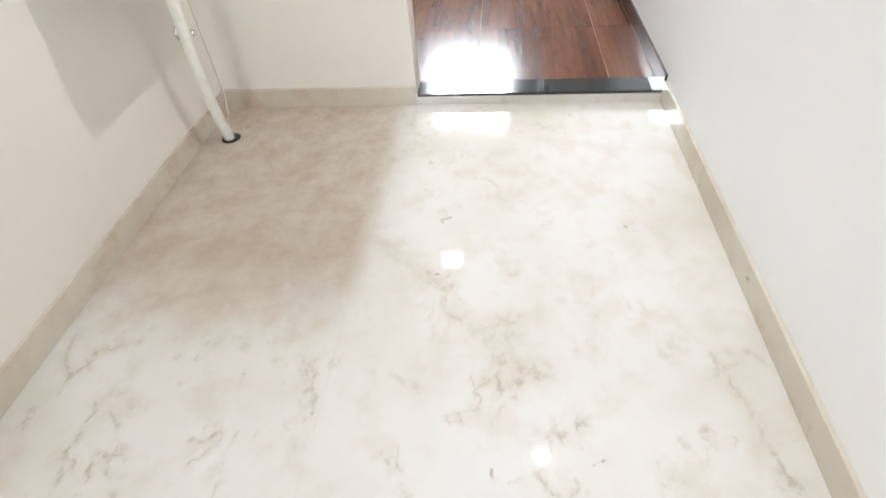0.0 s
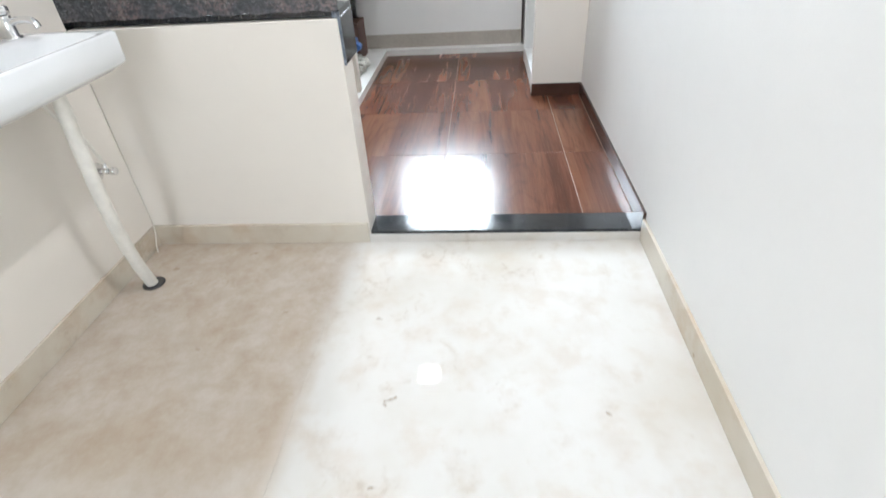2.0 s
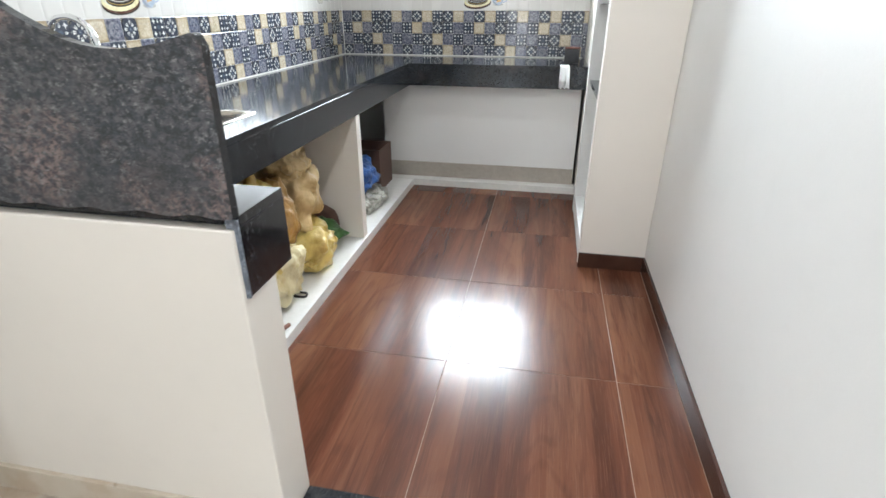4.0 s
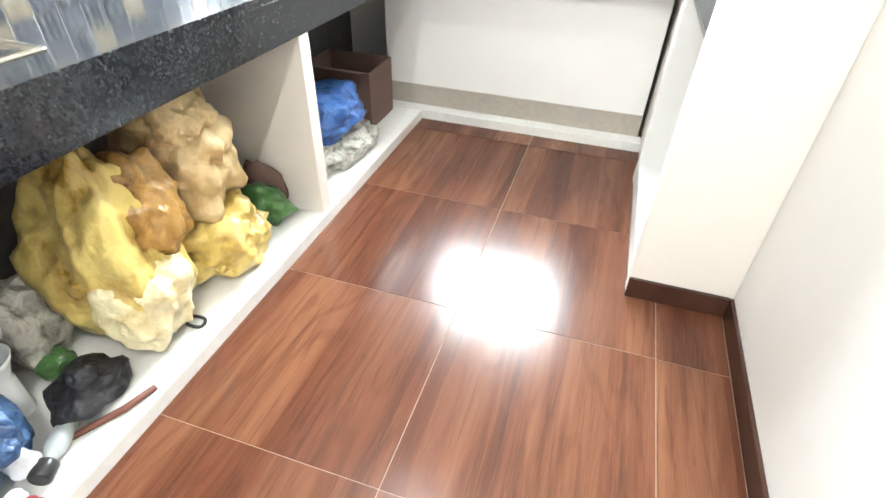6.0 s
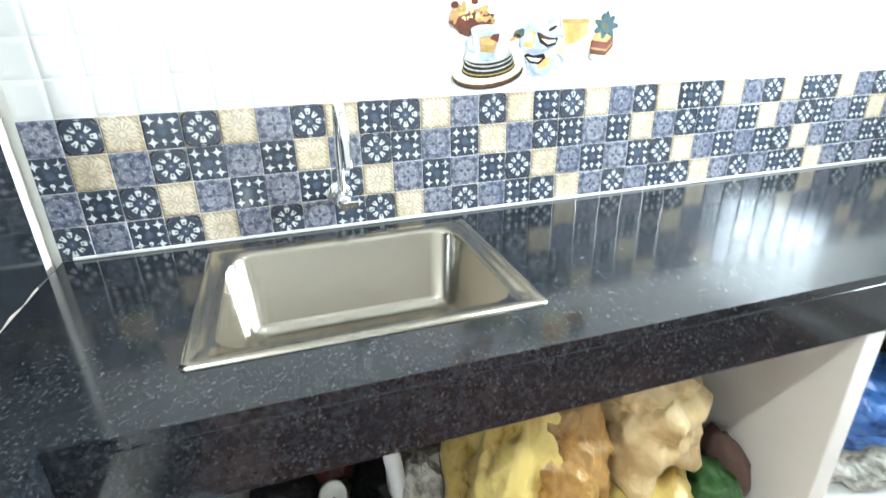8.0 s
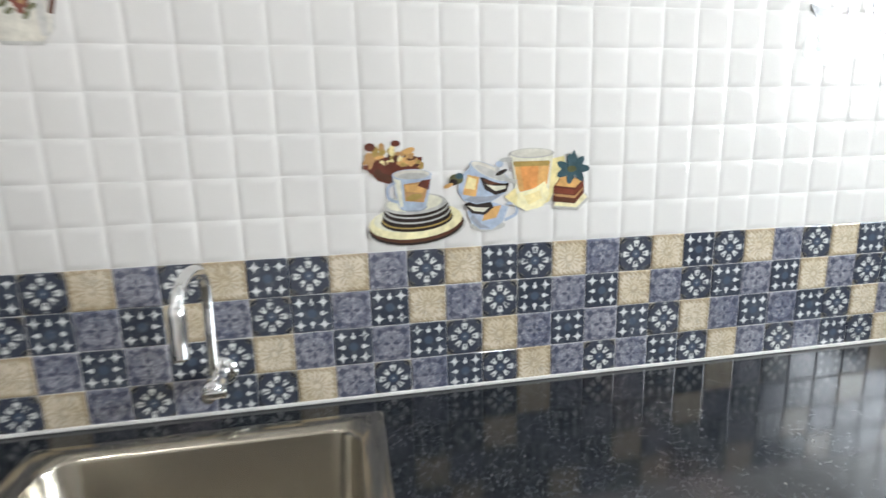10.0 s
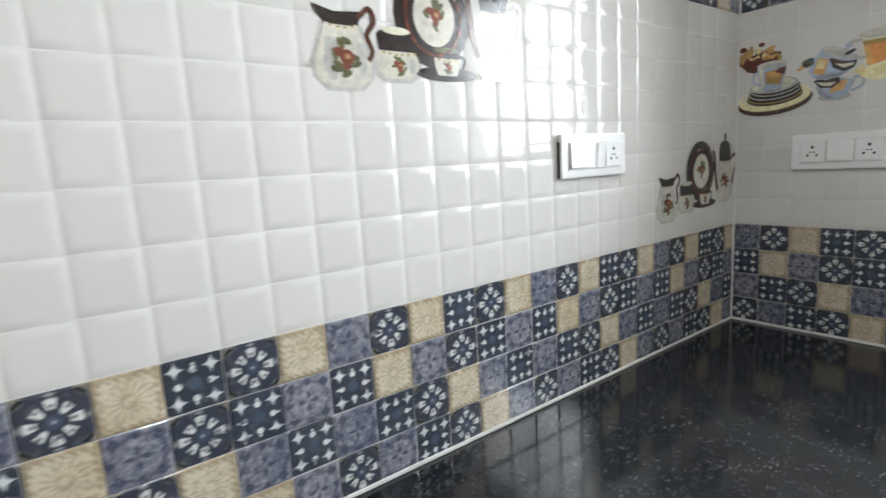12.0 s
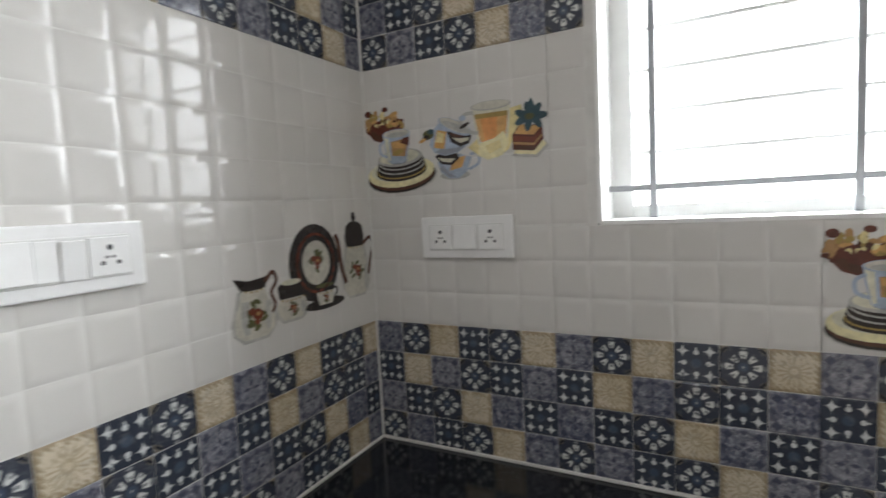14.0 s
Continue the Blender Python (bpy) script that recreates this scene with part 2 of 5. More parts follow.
def printed(name, kind):
    """Glazed decorated square: its print is drawn over one square's own plane."""
    n = Nodes(name, 0.12)
    u, v = n.uv()
    x, y = n.math("SUBTRACT", u, 0.5), n.math("SUBTRACT", v, 0.5)
    ax, ay = n.math("ABSOLUTE", x), n.math("ABSOLUTE", y)
    r = n.math("SQRT", n.math("ADD", n.math("MULTIPLY", x, x), n.math("MULTIPLY", y, y)))
    ang = n.math("ARCTAN2", y, x)
    c8 = n.math("COSINE", n.math("MULTIPLY", ang, 8.0))
    worn = n.noise(70, 4, 0.65)
    slow = n.noise(9, 3)

    def ring(at, wide, wave=None, amount=0.0):
        d = n.math("SUBTRACT", r, at if wave is None else n.math("ADD", at, n.math("MULTIPLY", wave, amount)))
        return n.math("SUBTRACT", 1.0, n.step(n.math("ABSOLUTE", d), wide * 0.6, wide))

    def most(*several):
        out = several[0]
        for s in several[1:]:
            out = n.math("MAXIMUM", out, s)
        return out

    def spark(px, py, size):
        dx, dy = n.math("ABSOLUTE", n.math("SUBTRACT", ax, px)), n.math("ABSOLUTE", n.math("SUBTRACT", ay, py))
        d = n.math("ADD", n.math("SQRT", dx), n.math("SQRT", dy))
        return n.math("SUBTRACT", 1.0, n.step(d, size * 0.85, size))

    ex, ey = n.math("SUBTRACT", ax, 0.5), n.math("SUBTRACT", ay, 0.5)
    corner = n.math("SQRT", n.math("ADD", n.math("MULTIPLY", ex, ex), n.math("MULTIPLY", ey, ey)))
    arc = n.math("SUBTRACT", 1.0, n.step(n.math("ABSOLUTE", n.math("SUBTRACT", corner, 0.17)), 0.018, 0.034))
    def lozenge(px, py, wide, tall):
        d = n.math("ADD", n.math("MULTIPLY", n.math("ABSOLUTE", n.math("SUBTRACT", ax, px)), 1.0 / wide), n.math("MULTIPLY", n.math("ABSOLUTE", n.math("SUBTRACT", ay, py)), 1.0 / tall))
        return n.math("SUBTRACT", 1.0, n.step(d, 0.8, 1.05))

    def dot(px, py, size):
        dx, dy = n.math("SUBTRACT", ax, px), n.math("SUBTRACT", ay, py)
        d = n.math("SQRT", n.math("ADD", n.math("MULTIPLY", dx, dx), n.math("MULTIPLY", dy, dy)))
        return n.math("SUBTRACT", 1.0, n.step(d, size * 0.8, size))

    if kind == "rosette":
        # grey-tan corners with dark leaves, eight pale petals round a blue star
        ink = (0.64, 0.65, 0.63)
        c4 = n.math("COSINE", n.math("MULTIPLY", ang, 4.0))
        c = n.mix(n.math("SUBTRACT", 1.0, n.step(corner, 0.17, 0.21)), (0.044, 0.051, 0.070), n.mix(n.step(n.noise(60, 4, 0.7), 0.42, 0.6), (0.24, 0.215, 0.17), (0.12, 0.112, 0.105)))
        c = n.mix(most(lozenge(0.44, 0.36, 0.04, 0.07), lozenge(0.36, 0.44, 0.07, 0.04), lozenge(0.40, 0.40, 0.05, 0.05)), c, (0.022, 0.024, 0.030))
        petals = n.math("MULTIPLY", ring(0.275, 0.105, c4, 0.030), n.step(c8, -0.55, -0.05))
        notch = most(dot(0.27, 0.0, 0.038), dot(0.0, 0.27, 0.038), dot(0.205, 0.205, 0.036))
        mask = n.math("MULTIPLY", petals, n.math("SUBTRACT", 1.0, n.math("MULTIPLY", notch, 0.8)))
        mask = most(mask, n.math("MULTIPLY", spark(0.0, 0.0, 0.28), 0.45), n.math("MULTIPLY", most(lozenge(0.45, 0.0, 0.04, 0.09), lozenge(0.0, 0.45, 0.09, 0.04)), 0.35))
        c = n.mix(n.math("SUBTRACT", 1.0, n.step(r, 0.07, 0.15)), c, (0.060, 0.080, 0.12))
    elif kind == "star":
        ink = (0.64, 0.655, 0.65)
        mask = most(spark(0.30, 0.30, 0.47), dot(0.30, 0.30, 0.075), dot(0.27, 0.0, 0.068), dot(0.0, 0.27, 0.068), lozenge(0.36, 0.0, 0.05, 0.03), lozenge(0.0, 0.36, 0.03, 0.05), n.math("MULTIPLY", dot(0.5, 0.5, 0.05), 0.5))
        c = n.mix(n.step(slow, 0.4, 0.65), (0.036, 0.043, 0.060), (0.054, 0.064, 0.086))
        c = n.mix(n.math("SUBTRACT", 1.0, n.step(r, 0.08, 0.15)), c, (0.065, 0.085, 0.12))
    elif kind == "blue":
        ink = (0.045, 0.052, 0.085)
        speck = n.step(n.noise(150, 3, 0.7), 0.50, 0.62)
        flower = most(lozenge(0.13, 0.0, 0.12, 0.06), lozenge(0.0, 0.13, 0.06, 0.12), lozenge(0.33, 0.33, 0.13, 0.13), dot(0.40, 0.0, 0.07), dot(0.0, 0.40, 0.07))
        mask = n.math("MULTIPLY", most(flower, n.math("MULTIPLY", ring(0.43, 0.05, c8, 0.04), 0.7), n.math("MULTIPLY", speck, 0.7)), 0.85)
        c = n.mix(n.step(slow, 0.4, 0.65), (0.22, 0.22, 0.255), (0.135, 0.145, 0.195))
        c = n.mix(n.math("MULTIPLY", n.step(n.noise(120, 4, 0.75), 0.49, 0.60), 0.6), c, (0.42, 0.42, 0.45))
    else:
        ink = (0.23, 0.165, 0.085)
        rays = n.math("MULTIPLY", n.step(n.math("COSINE", n.math("MULTIPLY", ang, 16.0)), 0.0, 0.7), n.math("MULTIPLY", n.step(r, 0.10, 0.18), n.math("SUBTRACT", 1.0, n.step(r, 0.30, 0.40))))
        fringe = n.step(n.math("ADD", n.math("MAXIMUM", ax, ay), n.math("MULTIPLY", n.math("COSINE", n.math("MULTIPLY", n.math("ADD", x, y), 44.0)), 0.05)), 0.37, 0.43)
        mask = n.math("MULTIPLY", most(n.math("MULTIPLY", rays, 0.65), fringe, n.math("MULTIPLY", ring(0.11, 0.04), 0.6), n.math("MULTIPLY", n.step(n.noise(130, 4, 0.75), 0.52, 0.60), 0.7), n.math("MULTIPLY", arc, 0.6)), 0.70)
        c = n.mix(n.step(slow, 0.4, 0.65), (0.62, 0.55, 0.43), (0.54, 0.46, 0.33))
    c = n.mix(n.math("MULTIPLY", mask, n.step(worn, 0.32, 0.47)), c, ink)
    c = n.mix(n.math("MULTIPLY", n.step(worn, 0.52, 0.68), 0.22), c, (0.22, 0.22, 0.225))
    return n.done(c, n.math("ADD", n.math("MULTIPLY", worn, 0.10), 0.05), worn, 0.0004, 0.45)


def steel(name, rough=0.28):
    n = Nodes(name, rough, 1.0)
    brush = n.noise(1.0, 3, 0.6, n.scaled(20, 400, 400))
    return n.done(n.ramp(brush, (0.3, (0.35, 0.32, 0.265)), (0.7, (0.45, 0.42, 0.36))), n.math("ADD", n.math("MULTIPLY", brush, 0.12), rough - 0.06), brush, 0.0001, 0.2)


def sheet_plastic(name, dark, light, rough=0.32, scale=9.0):
    """Crumpled thin bag: folds tone the film, small creases catch the light."""
    n = Nodes(name, rough)
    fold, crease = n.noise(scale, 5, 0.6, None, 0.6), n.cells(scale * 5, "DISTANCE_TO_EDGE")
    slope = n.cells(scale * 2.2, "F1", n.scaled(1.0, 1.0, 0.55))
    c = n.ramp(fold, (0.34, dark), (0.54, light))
    height = n.math("ADD", n.math("MULTIPLY", slope, 1.6), n.math("ADD", n.math("MULTIPLY", crease, 0.5), n.math("MULTIPLY", fold, 0.5)))
    return n.done(c, n.math("ADD", n.math("MULTIPLY", fold, 0.2), rough - 0.1), height, 0.012, 0.7)


def glow(name, color, strength):
    n = Nodes(name, 0.4)
    n.put(n.bsdf.inputs["Emission Color"], color)
    n.bsdf.inputs["Emission Strength"].default_value = strength
    return n.done(color)


M = {
    "wall": wall_paint("white_wall_paint", (0.79, 0.78, 0.76)),
    "cream": wall_paint("cream_wall_paint", (0.78, 0.735, 0.67)),
    "ceiling": wall_paint("ceiling_paint", (0.82, 0.82, 0.81)),
    "marble": marble("beige_marble", tan_shade=True),
    "tan_marble": marble("tan_marble", (0.92, 0.87, 0.77), 0.6),
    # dark grey that puts the bays' deep shade into their back wall
    "bay_shade": plain("shaded_bay_grey", (0.15, 0.14, 0.13), 0.85, 0.0, 0.3, 20.0),
    "grout": plain("grout", (0.55, 0.52, 0.47), 0.8),
    "wood": wood_tile("wood_look_tile"),
    "dark_wood": plain("dark_skirting_tile", (0.055, 0.024, 0.016), 0.22, 0.0, 0.35, 14.0),
    "wood_grout": plain("floor_joint", (0.30, 0.20, 0.14), 0.7),
    "granite": granite("polished_granite", 0.62, 0.11, 0.35),
    "raw_granite": granite("sawn_granite", 1.5, 0.36, 0.4, True),
    "cut_edge": granite("cut_granite_edge", 6.0, 0.5, 0.2),
    "white_tile": glazed("white_glaze", (0.655, 0.638, 0.608), 0.02, 0.28),
    "joint": plain("white_joint", (0.66, 0.65, 0.62), 0.7),
    "rosette": printed("rosette_print", "rosette"),
    "star": printed("star_print", "star"),
    "blue": printed("blue_print", "blue"),
    "sand": printed("cream_print", "cream"),
    "steel": steel("brushed_steel", 0.2),
    "chrome": plain("chrome", (0.80, 0.80, 0.80), 0.12, 1.0, 0.04),
    "ceramic": glazed("white_ceramic", (0.82, 0.83, 0.83)),
    "plastic": plain("white_plastic", (0.80, 0.80, 0.79), 0.3, 0.0, 0.04),
    "dark_plastic": plain("dark_plastic", (0.02, 0.02, 0.022), 0.35),
    "hose": plain("ivory_hose", (0.74, 0.72, 0.66), 0.45),
    "slab": plain("white_stone_ledge", (0.70, 0.69, 0.66), 0.35, 0.0, 0.08),
    "taupe": plain("taupe_skirting_tile", (0.40, 0.36, 0.31), 0.3),
    "iron": plain("painted_iron", (0.30, 0.31, 0.32), 0.45),
    "frame": plain("window_enamel", (0.78, 0.78, 0.76), 0.35, 0.0, 0.05),
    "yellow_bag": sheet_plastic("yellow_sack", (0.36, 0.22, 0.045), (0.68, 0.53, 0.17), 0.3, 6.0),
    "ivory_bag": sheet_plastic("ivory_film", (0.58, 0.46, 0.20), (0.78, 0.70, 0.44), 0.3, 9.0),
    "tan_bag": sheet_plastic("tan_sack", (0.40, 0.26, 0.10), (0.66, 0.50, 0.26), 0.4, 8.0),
    "white_bag": sheet_plastic("white_sack", (0.74, 0.75, 0.76), (0.84, 0.85, 0.86), 0.45, 4.0),
    "blue_bag": sheet_plastic("blue_sheet", (0.01, 0.03, 0.12), (0.05, 0.14, 0.40)),
    "navy_bag": sheet_plastic("printed_blue_sheet", (0.006, 0.014, 0.05), (0.06, 0.135, 0.29), 0.35, 14.0),
    "brown_film": sheet_plastic("stained_film", (0.13, 0.055, 0.012), (0.42, 0.24, 0.07), 0.3, 9.0),
    "pale_plastic": plain("warm_white_plastic", (0.66, 0.66, 0.64), 0.35, 0.0, 0.04),
    "black_bag": sheet_plastic("black_sheet", (0.005, 0.005, 0.007), (0.018, 0.018, 0.022), 0.45),
    "grey_bag": sheet_plastic("grey_cloth", (0.17, 0.16, 0.13), (0.52, 0.50, 0.44), 0.7, 16.0),
    "maroon_cloth": sheet_plastic("maroon_cloth", (0.02, 0.004, 0.004), (0.075, 0.012, 0.012)),
    "red_bag": sheet_plastic("red_sheet", (0.16, 0.012, 0.014), (0.34, 0.04, 0.05)),
    "green_bag": sheet_plastic("green_sheet", (0.02, 0.06, 0.015), (0.07, 0.17, 0.05)),
    "pale_teal": plain("pale_aqua_print", (0.50, 0.72, 0.75), 0.45),
    "teal": plain("teal_print", (0.05, 0.42, 0.50), 0.4),
    "carton": plain("brown_carton", (0.125, 0.072, 0.055), 0.8),
    "stick": plain("wooden_stick", (0.15, 0.055, 0.035), 0.6),
    "bottle": plain("grey_bottle", (0.42, 0.45, 0.44), 0.3),
    "lamp": glow("led_diffuser", (1.0, 0.98, 0.95), 14.0),
}
for key, color in {
    "p_black": (0.025, 0.018, 0.016), "p_brown": (0.085, 0.034, 0.020), "p_white": (0.56, 0.535, 0.46), "p_grey": (0.27, 0.29, 0.33),
    "p_red": (0.17, 0.045, 0.026), "p_leaf": (0.10, 0.10, 0.045), "p_orange": (0.62, 0.27, 0.085), "p_yellow": (0.70, 0.60, 0.30),
    "p_cream": (0.72, 0.66, 0.40), "p_olive": (0.34, 0.24, 0.075), "p_blue": (0.36, 0.42, 0.52), "p_amber": (0.58, 0.33, 0.12), "p_pale": (0.62, 0.60, 0.47), "p_teal": (0.045, 0.085, 0.10), "p_cake": (0.40, 0.23, 0.10), "p_wine": (0.11, 0.032, 0.020), "p_soft": (0.46, 0.45, 0.42), "p_shade": (0.43, 0.42, 0.39),
}.items():
    M[key] = plain("print_" + key[2:], color, 0.16, 0.0, 0.3, 90.0)


# ---- mesh helpers ----
def box(bm, x0, x1, y0, y1, z0, z1, bevel=0.0, mat=0):
    made = bmesh.ops.create_cube(bm, size=1, matrix=Matrix.LocRotScale(((x0 + x1) / 2, (y0 + y1) / 2, (z0 + z1) / 2), None, (abs(x1 - x0), abs(y1 - y0), abs(z1 - z0))))
    faces = {f for v in made["verts"] for f in v.link_faces}
    for f in faces:
        f.material_index = mat
    if bevel:
        edges = {e for v in made["verts"] for e in v.link_edges}
        bmesh.ops.bevel(bm, geom=list(edges), offset=bevel, segments=2, affect="EDGES", profile=0.6)
    return made["verts"]


def tube(bm, points, radius, sides=12, closed=True):
    """A round bar through the points; radius may be a list."""
    pts = [Vector(p) for p in points]
    radii = radius if isinstance(radius, (list, tuple)) else [radius] * len(pts)
    rings, side = [], None
    for i, p in enumerate(pts):
        way = (pts[min(i + 1, len(pts) - 1)] - pts[max(i - 1, 0)]).normalized()
        side = (side - way * side.dot(way)).normalized() if side else way.orthogonal().normalized()
        up = way.cross(side)
        rings.append([bm.verts.new(p + radii[i] * (math.cos(a) * side + math.sin(a) * up)) for a in (2 * math.pi * k / sides for k in range(sides))])
    for a, b in zip(rings, rings[1:]):
        for k in range(sides):
            bm.faces.new((a[k], a[(k + 1) % sides], b[(k + 1) % sides], b[k])).smooth = True
    if closed:
        bm.faces.new(rings[0][::-1])
        bm.faces.new(rings[-1])


def turned(bm, profile, center, sides=24):
    """A body of revolution about z: profile of (radius, height)."""
    rings = [[bm.verts.new(Vector(center) + Vector((r * math.cos(a), r * math.sin(a), h))) for a in (2 * math.pi * k / sides for k in range(sides))] for r, h in profile]
    for a, b in zip(rings, rings[1:]):
        for k in range(sides):
            bm.faces.new((a[k], a[(k + 1) % sides], b[(k + 1) % sides], b[k])).smooth = True
    bm.faces.new(rings[0][::-1])
    bm.faces.new(rings[-1])


def smooth_line(points, steps=6):
    pts = [Vector(p) for p in points]
    out = []
    for i in range(len(pts) - 1):
        a, b, c, d = pts[max(i - 1, 0)], pts[i], pts[i + 1], pts[min(i + 2, len(pts) - 1)]
        for k in range(steps):
            t = k / steps
            out.append(0.5 * ((2 * b) + (c - a) * t + (2 * a - 5 * b + 4 * c - d) * t * t + (3 * b - a - 3 * c + d) * t ** 3))
    return out + [pts[-1]]


def mesh(name, bm, *mats):
    data = bpy.data.meshes.new(name)
    bmesh.ops.recalc_face_normals(bm, faces=bm.faces)
    bm.to_mesh(data)
    bm.free()
    for m in mats:
        data.materials.append(M[m])
    return data


def part(name, bm, mats, parent=None, label=""):
    ob = new(name, mesh(name, bm, *((mats,) if isinstance(mats, str) else mats)))
    ob.parent = parent
    return tagged(ob, label)


def empty(name, at, label, category, group="", kind=""):
    ob = new(name)
    ob.location, ob.empty_display_size = at, 0.05
    return tagged(ob, label, category, group, kind)


def block(name, x0, x1, y0, y1, z0, z1, mat, label, category, bevel=0.0, kind="structure"):
    bm = bmesh.new()
    box(bm, x0, x1, y0, y1, z0, z1, bevel)
    return tagged(part(name, bm, mat), label, category, kind=kind)


# ---- structure ----
BACK = -4.4
bm = bmesh.new()
box(bm, -0.02, XR + 0.1, BACK, 0.0, -0.12, -0.0007)
hall_floor = tagged(part("floor_hall", bm, "grout"), "polished beige marble hall floor with brown veins", "floor", kind="structure")
bm = bmesh.new()
box(bm, -0.02, XR + 0.1, 0.0, YF + 0.1, -0.12, KF - 0.0011)
kitchen_floor = tagged(part("floor_kitchen", bm, "wood_grout"), "glossy reddish-brown wood-look tile kitchen floor", "floor", kind="structure")

block("wall_basin_side", -0.12, XH, BACK, -0.015, -0.12, CEIL, "cream", "cream-white painted hall wall behind the basin", "wall")
block("wall_kitchen_side", -0.12, -0.012, -0.015, YF + 0.012, -0.12, CEIL, "joint", "kitchen wall behind the tiling", "wall")
block("wall_passage", XR, XR + 0.12, BACK, YF + 0.24, -0.12, CEIL, "wall", "plain white painted wall along the passage", "wall")
bm = bmesh.new()
for x0, x1, z0, z1 in ((-0.12, WX0, -0.12, CEIL), (WX1, XR, -0.12, CEIL), (WX0, WX1, -0.12, WZ0), (WX0, WX1, WZ1, CEIL)):
    box(bm, x0, x1, YF + 0.012, YF + 0.24, z0, z1)
wall_end = tagged(part("wall_window", bm, "wall"), "white wall pierced by the kitchen window", "wall", kind="structure")
bm = bmesh.new()
for x0, x1, z0, z1 in ((-0.12, 0.12, -0.12, CEIL), (1.08, XR + 0.12, -0.12, CEIL), (0.12, 1.08, 2.3, CEIL)):
    box(bm, x0, x1, BACK - 0.15, BACK, z0, z1)
tagged(part("wall_back", bm, "wall"), "white wall with a wide balcony opening", "wall", kind="structure")
block("ceiling", -0.12, XR + 0.12, BACK - 0.15, YF + 0.24, CEIL, CEIL + 0.12, "ceiling", "plain white ceiling", "ceiling")

# half wall between hall and kitchen
block("half_wall", XH, 0.98, -0.015, 0.110, -0.02, TOP - 0.022, "cream", "low cream-painted wall between hall and kitchen", "wall", 0.004)

# hall skirting, riser, sill
block("baseboard_half_wall", XH, 0.975, -0.027, -0.015, 0.0, 0.088, "tan_marble", "beige marble skirting along the low wall", "skirting", 0.002)
block("baseboard_basin_wall", XH, XH + 0.012, BACK, -0.027, 0.0, 0.088, "tan_marble", "beige marble skirting on the basin wall", "skirting", 0.002)
block("baseboard_passage", XR - 0.012, XR, BACK, -0.012, 0.0, 0.088, "tan_marble", "beige marble skirting on the passage wall", "skirting", 0.002)
block("step_riser", 0.975, XR - 0.012, -0.022, -0.004, 0.0, 0.036, "marble", "low beige marble riser under the door sill", "step", 0.002)
block("door_sill", 0.982, XR - 0.008, -0.018, 0.104, 0.0, KF + 0.008, "granite", "dark polished granite door sill", "sill", 0.003)
block("baseboard_kitchen", XR - 0.011, XR, -0.012, 1.553, KF, KF + 0.074, "dark_wood", "dark wood-look skirting tile along the wall", "skirting", 0.0015)

# shelving recess on the passage wall
CX, CY0, CY1 = 1.735, 1.555, 2.70
block("cupboard_end_wall", CX, XR, CY0, CY0 + 0.06, KF, CEIL, "cream", "cream-painted end wall of the shelf recess", "wall", 0.004)
block("cupboard_far_wall", CX, XR, 2.30, 2.36, KF, CEIL, "wall", "white inner wall of the shelf recess", "wall", 0.004)
block("cupboard_plinth", CX + 0.004, XR, CY0 + 0.06, 2.30, KF, KF + 0.10, "wall", "white plinth under the shelf recess", "plinth", 0.003)
block("cupboard_side_wall", CX + 0.02, XR, 2.36, YF, KF, CEIL, "cream", "cream wall beside the far worktop", "wall")
block("baseboard_cupboard", CX - 0.002, XR - 0.011, CY0 - 0.011, CY0, KF, KF + 0.074, "dark_wood", "dark wood-look skirting under the recess wall", "skirting", 0.0015)
for z in (0.80, 1.20, 1.60):
    s = block("recess_shelf", CX + 0.012, XR, CY0 + 0.06, 2.30, z, z + 0.02, "granite", "dark granite shelf in the wall recess", "shelf", 0.002, kind="")
    tagged(s, group="recess shelves")

# ledge under the worktops, inner walls
bm = bmesh.new()
box(bm, 0.0, 0.645, 0.11, 2.615, KF - 0.01, KF + 0.045, 0.003)
box(bm, 0.0, CX + 0.02, 2.618, 2.70, KF - 0.01, KF + 0.045, 0.003)
box(bm, 0.0, 0.42, 2.70, YF, KF - 0.01, KF + 0.045, 0.003)
tagged(part("ledge", bm, "slab"), "low white stone ledge beneath the worktops", "ledge", kind="structure")
block("partition", 0.0, 0.634, 1.575, 1.632, KF + 0.045, 0.722, "cream", "cream-painted partition under the worktop", "partition", 0.004)
block("panel_under_worktop", 0.42, CX, 2.70, 2.76, KF, 0.735, "wall", "white panel closing the far worktop", "wall", 0.003)
block("baseboard_panel", 0.432, CX, 2.690, 2.70, KF + 0.045, KF + 0.15, "taupe", "taupe tile skirting below the white panel", "skirting", 0.0015)
# coloured dark, as the low light under the worktop leaves it
block("bay_back", -0.012, 0.0, 0.11, YF, KF, TOP - 0.03, "bay_shade", "back of the bays, dark grey for the shade inside", "wall")

# worktop with the sink hole
SX0, SX1, SY0, SY1 = 0.066, 0.520, 0.308, 0.910
worktop = tagged(new("worktop"), "dark polished granite worktop running along two walls", "worktop", kind="structure")
for x0, x1, y0, y1 in ((0.0, SX0 + 0.02, 0.008, YF), (SX1 - 0.02, 0.635, 0.008, 2.60), (SX0 + 0.02, SX1 - 0.02, 0.008, SY0 + 0.02), (SX0 + 0.02, SX1 - 0.02, SY1 - 0.02, YF),
                       (SX1 - 0.02, CX + 0.02, 2.60, YF), (0.635, 0.985, 0.008, 0.172)):
    bm = bmesh.new()
    box(bm, x0, x1, y0, y1, TOP - 0.02, TOP)
    part("slab_top", bm, "granite", worktop)
bm = bmesh.new()
box(bm, 0.617, 0.637, 0.172, 2.60, 0.722, TOP - 0.020, 0.002)
part("apron", bm, "granite", worktop, "deep granite front edge")
